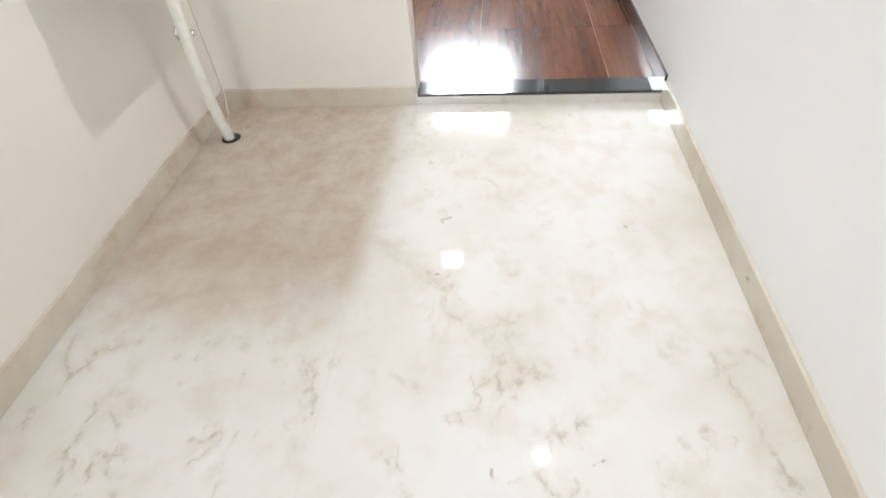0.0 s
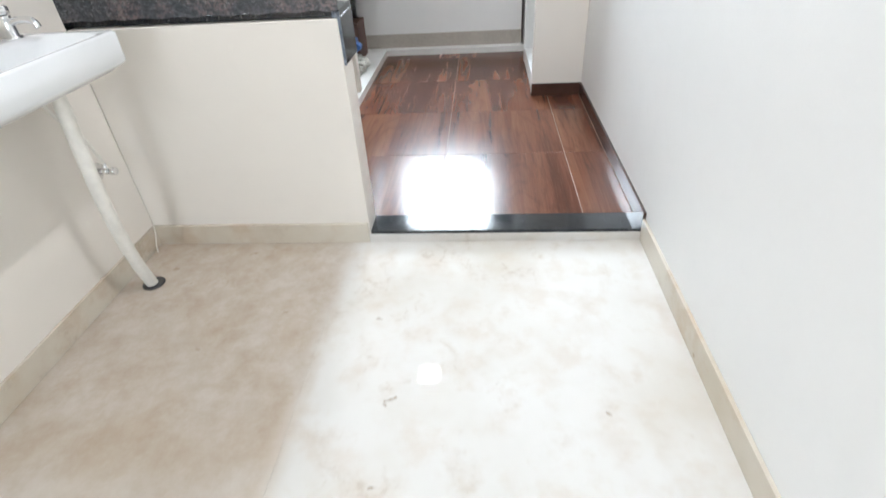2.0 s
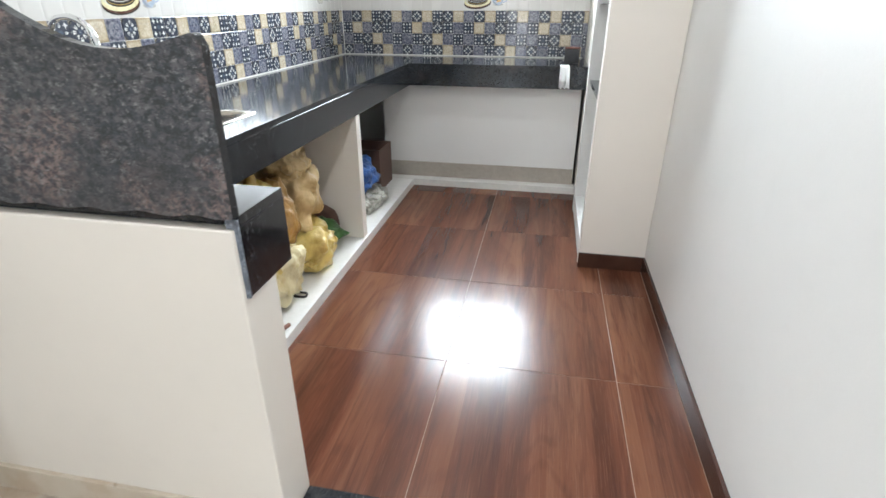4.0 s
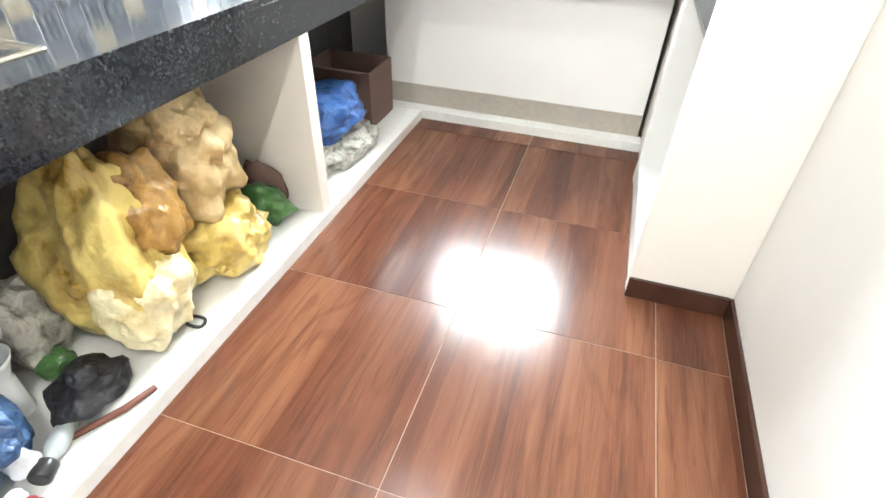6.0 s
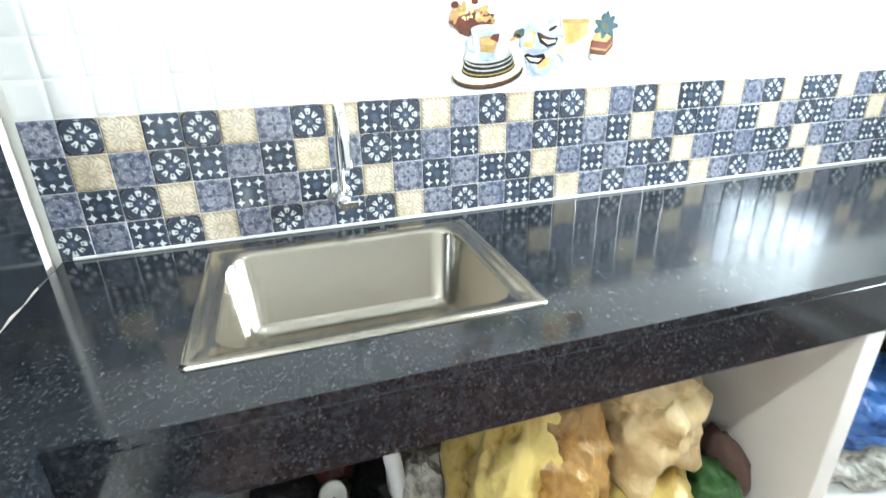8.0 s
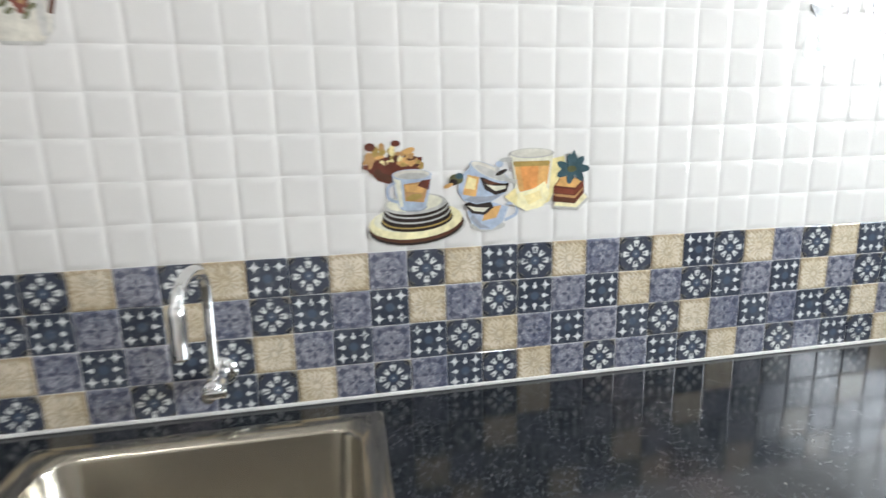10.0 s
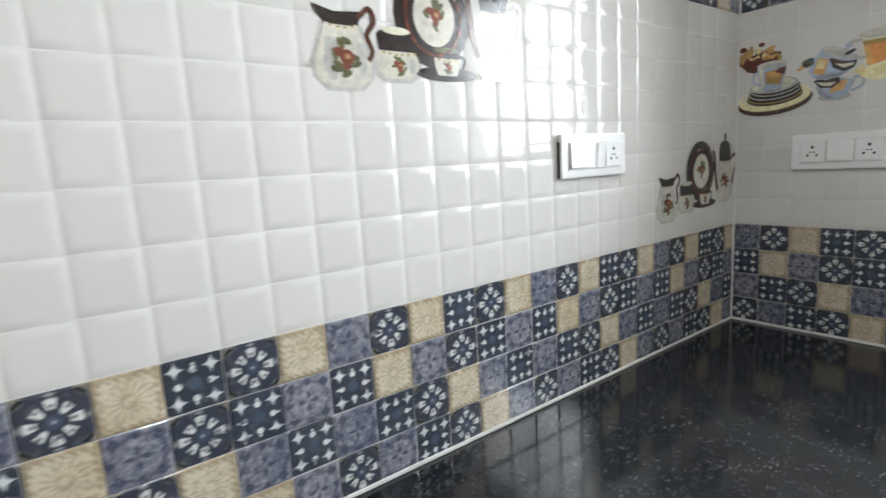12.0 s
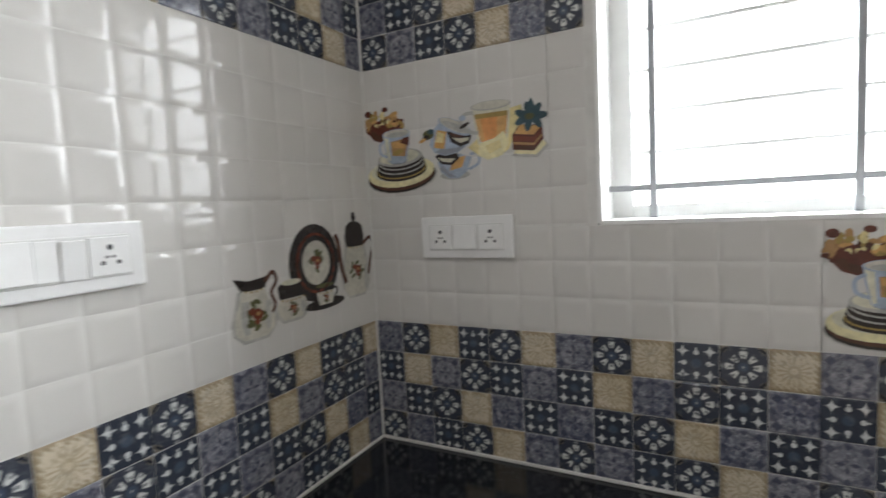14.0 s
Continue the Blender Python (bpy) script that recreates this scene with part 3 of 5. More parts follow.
bm = bmesh.new()
box(bm, 0.617, CX + 0.02, 2.602, 2.622, 0.722, TOP - 0.020, 0.002)
part("apron", bm, "granite", worktop, "deep granite front edge")
bm = bmesh.new()
box(bm, 0.966, 0.986, 0.0, 0.174, 0.690, TOP - 0.02, 0.002)
part("end_apron", bm, "granite", worktop, "black granite plate with a rough cut edge")
bm = bmesh.new()
box(bm, 0.964, 0.988, -0.006, 0.0005, 0.690, TOP - 0.004, 0.001)
part("cut_edge", bm, "cut_edge", worktop, "grey sawn edge")
bm = bmesh.new()
box(bm, 0.635, 0.966, 0.154, 0.173, 0.690, TOP - 0.02, 0.002)
part("inner_apron", bm, "granite", worktop)
bm = bmesh.new()
box(bm, 0.0, 0.007, 0.03, YF, TOP + 0.0005, TOP + 0.008, 0.002)
box(bm, 0.007, CX, YF - 0.007, YF, TOP + 0.0005, TOP + 0.008, 0.002)
box(bm, 0.003, 0.008, YF - 0.008, YF - 0.003, TOP + 0.009, TOP + 1.2, 0.001)
part("sealant", bm, "joint", worktop, "white sealant line along the wall")


def upright_slab():
    """Granite splash guard on the low wall, with a scooped top edge."""
    top = smooth_line([(0.075, 0, 1.62), (0.25, 0, 1.57), (0.40, 0, 1.43), (0.52, 0, 1.30), (0.62, 0, 1.215), (0.69, 0, 1.175), (0.755, 0, 1.15), (0.83, 0, 1.140),
                       (0.90, 0, 1.147), (0.955, 0, 1.160), (0.978, 0, 1.164), (0.990, 0, 1.145)], 4)
    bm = bmesh.new()
    low = []
    for y, mat in ((-0.014, 0), (0.006, 1)):
        a = [bm.verts.new((p.x, y, p.z)) for p in top]
        b = [bm.verts.new((p.x + 0.004 * math.sin(31 * p.x), y, TOP + 0.002 + 0.003 * math.sin(57 * p.x))) for p in top]
        for i in range(len(top) - 1):
            bm.faces.new((a[i], a[i + 1], b[i + 1], b[i])).material_index = mat
        low.append((a, b))
    for i in range(len(top) - 1):
        for k in (0, 1):
            bm.faces.new((low[0][k][i], low[0][k][i + 1], low[1][k][i + 1], low[1][k][i])).material_index = 2
    for i in (0, -1):
        bm.faces.new((low[0][0][i], low[0][1][i], low[1][1][i], low[1][0][i])).material_index = 2
    return tagged(part("splash_slab", bm, ("raw_granite", "granite", "granite")), "upright granite slab with rough sawn back and scooped top", "granite slab")


upright_slab()

bd = Nodes("overcast_glare", 1.0)
bd.put(bd.bsdf.inputs["Emission Color"], (0.95, 0.98, 1.0))
bd.bsdf.inputs["Emission Strength"].default_value = 5.0
M["outside"] = bd.done((0.8, 0.8, 0.8))
block("backdrop", -2.5, 4.5, YF + 2.2, YF + 2.25, -1.0, 6.0, "outside", "bright hazy daylight outside the window", "sky")

# ---- window ----
window = tagged(new("window_1"), "white-framed kitchen window with an iron grille and frosted louvres", "window", kind="structure")
bm = bmesh.new()
for x0, x1, z0, z1 in ((WX0, WX0 + 0.045, WZ0, WZ1), (WX1 - 0.045, WX1, WZ0, WZ1), (WX0 + 0.045, WX1 - 0.045, WZ0, WZ0 + 0.03), (WX0 + 0.045, WX1 - 0.045, WZ1 - 0.045, WZ1)):
    box(bm, x0, x1, YF + 0.13, YF + 0.19, z0, z1, 0.003)
part("window_frame", bm, "frame", window)
bm = bmesh.new()
for x0, x1, z0, z1 in ((WX0 - 0.004, WX0 + 0.004, WZ0, WZ1), (WX1 - 0.004, WX1 + 0.004, WZ0, WZ1), (WX0 + 0.004, WX1 - 0.004, WZ0 - 0.004, WZ0 + 0.004), (WX0 + 0.004, WX1 - 0.004, WZ1 - 0.004, WZ1 + 0.004)):
    box(bm, x0, x1, YF - 0.004, YF + 0.13, z0, z1)
part("reveal", bm, "frame", window)
for x in (0.638, 0.965, 1.29):
    bm = bmesh.new()
    box(bm, x - 0.007, x + 0.007, YF + 0.078, YF + 0.092, WZ0 + 0.004, WZ1 - 0.004, 0.002)
    part("grille_bar", bm, "iron", window, "upright iron bar")
for z in (1.447, 2.08):
    bm = bmesh.new()
    box(bm, WX0 + 0.004, WX1 - 0.004, YF + 0.080, YF + 0.090, z - 0.006, z + 0.006, 0.002)
    part("grille_bar", bm, "iron", window, "level iron bar")
for i in range(7):
    z = 1.522 + 0.0845 * i
    bm = bmesh.new()
    tube(bm, [(WX0 + 0.045, YF + 0.150, z), (WX1 - 0.045, YF + 0.150, z)], 0.0045, 8)
    part("rod", bm, "frame", window, "thin level rod")

# ---- kitchen fittings ----
def ring_of(bm, x0, x1, y0, y1, z, corner, steps=5):
    """A rounded rectangle of vertices."""
    out = []
    for cx, cy, a0 in ((x1 - corner, y1 - corner, 0), (x0 + corner, y1 - corner, 90), (x0 + corner, y0 + corner, 180), (x1 - corner, y0 + corner, 270)):
        for k in range(steps + 1):
            a = radians(a0 + 90 * k / steps)
            out.append(bm.verts.new((cx + corner * math.cos(a), cy + corner * math.sin(a), z)))
    return out


def loft(bm, rings, smooth=True, cap=True):
    for a, b in zip(rings, rings[1:]):
        for k in range(len(a)):
            bm.faces.new((a[k], a[(k + 1) % len(a)], b[(k + 1) % len(b)], b[k])).smooth = smooth
    if cap:
        bm.faces.new(rings[-1])


sink = empty("kitchen_sink", (0.293, 0.609, TOP), "brushed steel single-bowl sink let into the granite worktop", "sink")
bm = bmesh.new()
w, d = (SX1 - SX0) / 2, (SY1 - SY0) / 2
loft(bm, [ring_of(bm, -w, w, -d, d, 0.0005, 0.012), ring_of(bm, -w + 0.001, w - 0.001, -d + 0.001, d - 0.001, 0.004, 0.012),
          ring_of(bm, -w + 0.008, w - 0.008, -d + 0.008, d - 0.008, 0.0065, 0.012), ring_of(bm, -w + 0.016, w - 0.016, -d + 0.016, d - 0.016, 0.004, 0.014),
          ring_of(bm, -w + 0.040, w - 0.032, -d + 0.042, d - 0.042, 0.003, 0.055), ring_of(bm, -w + 0.044, w - 0.036, -d + 0.046, d - 0.046, -0.006, 0.055),
          ring_of(bm, -w + 0.052, w - 0.046, -d + 0.058, d - 0.058, -0.170, 0.05), ring_of(bm, -w + 0.075, w - 0.070, -d + 0.085, d - 0.085, -0.190, 0.04)])
part("bowl", bm, "steel", sink)
bm = bmesh.new()
turned(bm, [(0.042, -0.1885), (0.042, -0.186), (0.030, -0.186), (0.026, -0.190), (0.004, -0.190)], (0, 0, 0))
part("drain", bm, "chrome", sink, "round chrome drain")

tap = empty("sink_tap", (0.0, 0.615, 0.945), "chrome swan-neck tap mounted on the tiled wall", "tap")
bm = bmesh.new()
tube(bm, [(0.002, 0, 0), (0.009, 0, 0), (0.013, 0, 0)], [0.030, 0.030, 0.018], 20)
part("flange", bm, "chrome", tap)
bm = bmesh.new()
tube(bm, [(0.013, 0, 0), (0.03, 0, 0), (0.085, 0, 0), (0.092, 0, 0)], [0.013, 0.018, 0.018, 0.012], 16)
part("tap_body", bm, "chrome", tap)
bm = bmesh.new()
tube(bm, smooth_line([(0.06, 0, 0.012), (0.06, 0.002, 0.09), (0.062, 0.004, 0.165), (0.085, 0.004, 0.212), (0.145, 0.002, 0.224), (0.198, 0.0, 0.200), (0.212, 0.0, 0.150), (0.213, 0.0, 0.112)]), [0.0095] * 32 + [0.0125] * 11, 12)
part("spout", bm, "chrome", tap)
bm = bmesh.new()
tube(bm, [(0.088, 0, 0), (0.112, 0, 0)], [0.010, 0.012], 12)
box(bm, 0.104, 0.113, -0.006, 0.030, -0.004, 0.010, 0.003)
part("tap_handle", bm, "chrome", tap)


def socket_plate(at, turn, label, wide_first):
    """A white plate of 220 x 92 mm with rocker and socket modules; local x runs along the wall, -y faces the room."""
    plate = empty("switch_socket_plate", at, label, "switch plate", "switch plates")
    plate.rotation_euler = (0, 0, radians(turn))
    bm = bmesh.new()
    box(bm, -0.110, 0.110, -0.011, 0.0, -0.046, 0.046, 0.003)
    part("plate", bm, "plastic", plate)
    bm = bmesh.new()
    box(bm, -0.090, 0.090, -0.013, -0.0105, -0.029, 0.029, 0.001)
    part("inner_frame", bm, "pale_plastic", plate)

    def rocker(x0, x1, lean=-3.5):
        b = bmesh.new()
        vs = box(b, x0, x1, -0.0175, -0.0125, -0.026, 0.026, 0.0012)
        part("rocker", b, "plastic", plate, "white rocker switch").rotation_euler = (radians(lean), 0, 0)

    def outlet(x):
        b = bmesh.new()
        box(b, x - 0.027, x + 0.027, -0.0150, -0.0125, -0.026, 0.026, 0.001)
        o = part("socket", b, "plastic", plate)
        for dx, dz, r in ((0, 0.012, 0.0042), (-0.0105, -0.009, 0.0032), (0.0105, -0.009, 0.0032), (-0.004, -0.001, 0.0022), (0.004, -0.001, 0.0022)):
            b = bmesh.new()
            tube(b, [(x + dx, -0.0148, dz), (x + dx, -0.0154, dz)], r, 10)
            part("pin_hole", b, "dark_plastic", o)

    if wide_first:
        rocker(-0.088, -0.031)
        b = bmesh.new()
        box(b, -0.0295, -0.0025, -0.0148, -0.0125, -0.026, 0.026, 0.001)
        part("blank", b, "plastic", plate)
        rocker(-0.001, 0.028, 5.5)
        # dark strip added as the shaded side of the proud plate
        b = bmesh.new()
        box(b, -0.1122, -0.1102, -0.006, 0.0, -0.045, 0.030, 0.0008)
        part("back_box", b, "dark_plastic", plate, "dark strip standing in for shade at the plate's edge")
    else:
        outlet(-0.060)
        rocker(-0.027, 0.027)
    outlet(0.060)
    return plate


socket_plate((0.0045, 2.449, 1.386), 90, "white switch and socket plate on white wall tiles", True)
socket_plate((0.2635, YF - 0.0045, 1.360), 0, "white two-socket plate beside the window", False)

# ---- lamps ----
panel = empty("ceiling_light", (0.88, 1.70, CEIL), "square white LED panel on the kitchen ceiling", "ceiling light")
bm = bmesh.new()
box(bm, -0.11, 0.11, -0.11, 0.11, -0.022, 0.0, 0.004)
part("frame", bm, "plastic", panel)
bm = bmesh.new()
box(bm, -0.095, 0.095, -0.095, 0.095, -0.027, -0.022, 0.001)
part("diffuser", bm, "lamp", panel)
spot = empty("downlight", (1.71, -0.38, CEIL), "small round downlight in the hall ceiling", "ceiling light")
bm = bmesh.new()
turned(bm, [(0.050, 0.0), (0.050, -0.012), (0.040, -0.02), (0.0192, -0.021)], (0, 0, 0))
part("rim", bm, "plastic", spot)
bm = bmesh.new()
turned(bm, [(0.019, -0.021), (0.019, -0.026), (0.014, -0.028)], (0, 0, 0))
part("lens", bm, "lamp", spot)

# ---- hall: basin, hose, valve ----
BX, BY0, BY1, BZ = 0.388, -0.740, -0.200, 0.868
basin = empty("wash_basin", (XH, (BY0 + BY1) / 2, BZ), "white ceramic wash basin hung on the hall wall", "wash basin")
bm = bmesh.new()
w, d = BX - XH, (BY1 - BY0) / 2
rings = [ring_of(bm, 0.03, w - 0.09, -d + 0.09, d - 0.09, -0.122, 0.05), ring_of(bm, 0.0, w - 0.03, -d + 0.03, d - 0.03, -0.104, 0.03), ring_of(bm, 0, w - 0.006, -d + 0.006, d - 0.006, -0.088, 0.016),
         ring_of(bm, 0, w, -d, d, -0.082, 0.018), ring_of(bm, 0, w, -d, d, -0.006, 0.018), ring_of(bm, 0.004, w - 0.006, -d + 0.006, d - 0.006, 0.0, 0.018),
         ring_of(bm, 0.10, w - 0.022, -d + 0.03, d - 0.03, -0.001, 0.04), ring_of(bm, 0.105, w - 0.028, -d + 0.036, d - 0.036, -0.010, 0.04), ring_of(bm, 0.14, w - 0.08, -d + 0.10, d - 0.10, -0.10, 0.05)]
loft(bm, rings)
bm.faces.new(rings[0][::-1])
part("bowl", bm, "ceramic", basin)
bm = bmesh.new()
turned(bm, [(0.022, -0.0995), (0.022, -0.097), (0.004, -0.098)], (0.21, 0, 0))
part("drain", bm, "chrome", basin)

basin_tap = empty("basin_tap", (XH + 0.045, -0.27, BZ), "short chrome pillar tap on the wash basin", "tap")
bm = bmesh.new()
turned(bm, [(0.022, 0.0), (0.022, 0.004), (0.015, 0.008), (0.014, 0.055), (0.016, 0.060)], (0, 0, 0), 18)
part("tap_body", bm, "chrome", basin_tap)
bm = bmesh.new()
tube(bm, smooth_line([(0.008, 0, 0.040), (0.040, 0, 0.048), (0.075, 0, 0.044), (0.085, 0, 0.026)]), 0.009, 12)
part("spout", bm, "chrome", basin_tap)
bm = bmesh.new()
turned(bm, [(0.008, 0.060), (0.017, 0.064), (0.018, 0.080), (0.012, 0.086)], (0, 0, 0), 12)
part("knob", bm, "chrome", basin_tap)

hose = empty("waste_hose", (0.20, -0.291, 0.0), "ivory plastic waste hose running from basin to floor", "hose")
bm = bmesh.new()
line = smooth_line([(0.052, -0.074, 0.762), (0.050, -0.072, 0.68), (0.038, -0.074, 0.50), (0.024, -0.064, 0.32), (0.008, -0.034, 0.14), (0.0, 0.0, 0.012), (-0.003, 0.003, -0.006)], 8)
tube(bm, line, [0.0205 + 0.0006 * (i % 2) for i in range(len(line))], 14)
part("tube", bm, "hose", hose)
bm = bmesh.new()
turned(bm, [(0.040, 0.0015), (0.040, 0.004), (0.034, 0.006), (0.020, 0.0055)], (0.004, 0.004, 0), 22)
part("floor_collar", bm, "dark_plastic", hose, "dark round collar in the floor")

valve = empty("angle_valve", (XH, -0.165, 0.405), "chrome angle valve with a thin ivory supply pipe", "valve")
bm = bmesh.new()
tube(bm, [(0.0, 0, 0), (0.006, 0, 0), (0.012, 0, 0)], [0.030, 0.030, 0.020], 20)
part("flange", bm, "chrome", valve)
bm = bmesh.new()
tube(bm, [(0.010, 0, 0), (0.05, 0, 0)], [0.010, 0.011], 12)
tube(bm, [(0.040, 0, 0), (0.040, 0, 0.030)], [0.009, 0.008], 12)
part("valve_body", bm, "chrome", valve)
bm = bmesh.new()
tube(bm, [(0.050, 0, 0), (0.058, 0, 0), (0.072, 0, 0)], [0.008, 0.014, 0.013], 10)
part("knob", bm, "chrome", valve)
bm = bmesh.new()
tube(bm, smooth_line([(0.040, 0, 0.028), (0.040, -0.012, 0.075), (0.046, -0.04, 0.14), (0.055, -0.09, 0.20), (0.07, -0.14, 0.26), (0.08, -0.17, 0.31)]), 0.0055, 8)
part("supply_pipe", bm, "hose", valve)


# ---- printed pictures on the tiles ----
class Print:
    """Flat glaze shapes in a tile's own plane: u along the wall, v up; each shape lies a hair above the one before."""

    def __init__(self):
        self.bm, self.mats, self.level = bmesh.new(), [], 0

    def poly(self, mat, pts):
        if mat not in self.mats:
            self.mats.append(mat)
        self.level += 1
        h = 0.00035 + 0.000012 * self.level
        f = self.bm.faces.new([self.bm.verts.new((u, v, h)) for u, v in pts])
        f.material_index = self.mats.index(mat)
        return self

    def oval(self, mat, u, v, ru, rv, turn=0.0, a0=0, a1=360, steps=22):
        c, s = math.cos(radians(turn)), math.sin(radians(turn))
        pts = []
        for k in range(steps):
            a = radians(a0 + (a1 - a0) * k / (steps if a1 - a0 >= 360 else steps - 1))
            x, y = ru * math.cos(a), rv * math.sin(a)
            pts.append((u + x * c - y * s, v + x * s + y * c))
        return self.poly(mat, pts)

    def band(self, mat, pts, width):
        """A curved handle as a strip of quads."""
        line = smooth_line([(u, v, 0) for u, v in pts], 5)
        self.level += 1
        if mat not in self.mats:
            self.mats.append(mat)
        h, rows = 0.00035 + 0.000012 * self.level, []
        for i, p in enumerate(line):
            t = (line[min(i + 1, len(line) - 1)] - line[max(i - 1, 0)]).normalized()
            n = Vector((-t.y, t.x, 0)) * width / 2
            rows.append([self.bm.verts.new((p.x + k * n.x, p.y + k * n.y, h)) for k in (-1, 1)])
        for a, b in zip(rows, rows[1:]):
            self.bm.faces.new((a[0], b[0], b[1], a[1])).material_index = self.mats.index(mat)
        return self

    def mirror_fill(self, mat, prof):
        """A vessel's outline: (half width, v) about u0."""
        u0, rows = prof
        return self.poly(mat, [(u0 + r, v) for r, v in rows] + [(u0 - r, v) for r, v in rows[::-1]])

    def roses(self, u, v, s, seed):
        rnd = random.Random(seed)
        for k in range(9):
            a = rnd.uniform(0, 6.28)
            self.oval("p_leaf", u + s * math.cos(a) * rnd.uniform(0.6, 1.0), v + s * 1.1 * math.sin(a) * rnd.uniform(0.6, 1.0), s * 0.42, s * 0.2, rnd.uniform(0, 180), steps=8)
        for du, dv, r in ((0.15, 0.05, 0.55), (-0.4, 0.35, 0.34), (0.1, -0.5, 0.3)):
            self.oval("p_red", u + du * s, v + dv * s, r * s, r * s * 0.9, steps=10)
        self.oval("p_cake", u + 0.2 * s, v + 0.1 * s, s * 0.22, s * 0.18, steps=8)
        return self

    def finish(self, name, m, label):
        data = mesh(name, self.bm, *self.mats)
        ob = new(name, data)
        ob.matrix_world = m
        return tagged(ob, label, "tile picture")


def jugs():
    p = Print()
    for u0, wide, v0, v1 in ((0.375, 0.053, 0.072, 0.205), (0.264, 0.033, 0.068, 0.112), (0.165, 0.046, 0.060, 0.120), (0.070, 0.053, 0.044, 0.140)):
        p.mirror_fill("p_soft", (u0, [(wide * 0.55, v0), (wide * 0.95, v0 + 0.2 * (v1 - v0)), (wide, v0 + 0.42 * (v1 - v0)), (wide * 0.82, v0 + 0.7 * (v1 - v0)), (wide * 0.66, v1)]))
    p.oval("p_black", 0.238, 0.168, 0.076, 0.082).oval("p_wine", 0.240, 0.168, 0.058, 0.064).oval("p_black", 0.242, 0.168, 0.053, 0.058).oval("p_white", 0.242, 0.168, 0.042, 0.047).roses(0.242, 0.170, 0.021, 1)
    p.mirror_fill("p_white", (0.375, [(0.030, 0.078), (0.044, 0.092), (0.047, 0.115), (0.040, 0.150), (0.030, 0.190), (0.028, 0.205)]))
    p.mirror_fill("p_black", (0.375, [(0.030, 0.190), (0.036, 0.212), (0.030, 0.238), (0.014, 0.248)])).oval("p_black", 0.375, 0.258, 0.008, 0.012)
    p.band("p_brown", [(0.408, 0.195), (0.432, 0.208), (0.444, 0.190), (0.432, 0.155), (0.422, 0.120)], 0.009)
    p.band("p_brown", [(0.336, 0.110), (0.322, 0.150), (0.316, 0.200), (0.306, 0.222)], 0.013).roses(0.378, 0.135, 0.021, 2)
    p.oval("p_black", 0.262, 0.078, 0.064, 0.012).mirror_fill("p_white", (0.264, [(0.020, 0.076), (0.026, 0.090), (0.028, 0.112)])).mirror_fill("p_black", (0.264, [(0.028, 0.104), (0.029, 0.116)])).oval("p_leaf", 0.264, 0.117, 0.028, 0.005)
    p.roses(0.266, 0.090, 0.010, 3).band("p_black", [(0.290, 0.110), (0.302, 0.104), (0.296, 0.088)], 0.005)
    p.mirror_fill("p_white", (0.165, [(0.024, 0.066), (0.038, 0.080), (0.040, 0.096), (0.032, 0.112)])).mirror_fill("p_black", (0.165, [(0.034, 0.108), (0.037, 0.132), (0.030, 0.138)])).oval("p_pale", 0.165, 0.139, 0.026, 0.006)
    p.band("p_black", [(0.200, 0.126), (0.214, 0.122), (0.208, 0.106), (0.203, 0.102)], 0.006).roses(0.166, 0.086, 0.013, 4)
    p.mirror_fill("p_white", (0.070, [(0.026, 0.050), (0.044, 0.062), (0.047, 0.085), (0.034, 0.118), (0.026, 0.142)])).mirror_fill("p_shade", (0.050, [(0.006, 0.060), (0.012, 0.085), (0.008, 0.120)]))
    p.poly("p_black", [(0.043, 0.138), (0.098, 0.138), (0.104, 0.160), (0.060, 0.156), (0.026, 0.164)]).band("p_brown", [(0.098, 0.150), (0.118, 0.166), (0.126, 0.148), (0.112, 0.128), (0.120, 0.105), (0.112, 0.090)], 0.008)
    for u0, u1, v in ((0.044, 0.097, 0.139), (0.131, 0.199, 0.107), (0.237, 0.291, 0.1035), (0.347, 0.403, 0.191)):
        count = int((u1 - u0) / 0.0055)
        for k in range(count):
            f = (k + 0.5) / count
            p.oval("p_olive" if k % 2 else "p_white", u0 + (u1 - u0) * f, v - 0.004 * math.sin(math.pi * f), 0.0030, 0.0022, steps=6)
    for k in range(18):
        a = 2 * math.pi * k / 18
        p.oval("p_red" if k % 3 else "p_brown", 0.240 + 0.0555 * math.cos(a), 0.168 + 0.0605 * math.sin(a), 0.0085, 0.0030, math.degrees(a) + 90, steps=7)
    p.mirror_fill("p_soft", (0.100, [(0.004, 0.062), (0.008, 0.085), (0.005, 0.115)])).mirror_fill("p_soft", (0.410, [(0.005, 0.086), (0.008, 0.112), (0.004, 0.145)])).oval("p_shade", 0.192, 0.086, 0.006, 0.012)
    return p.roses(0.072, 0.092, 0.023, 5)


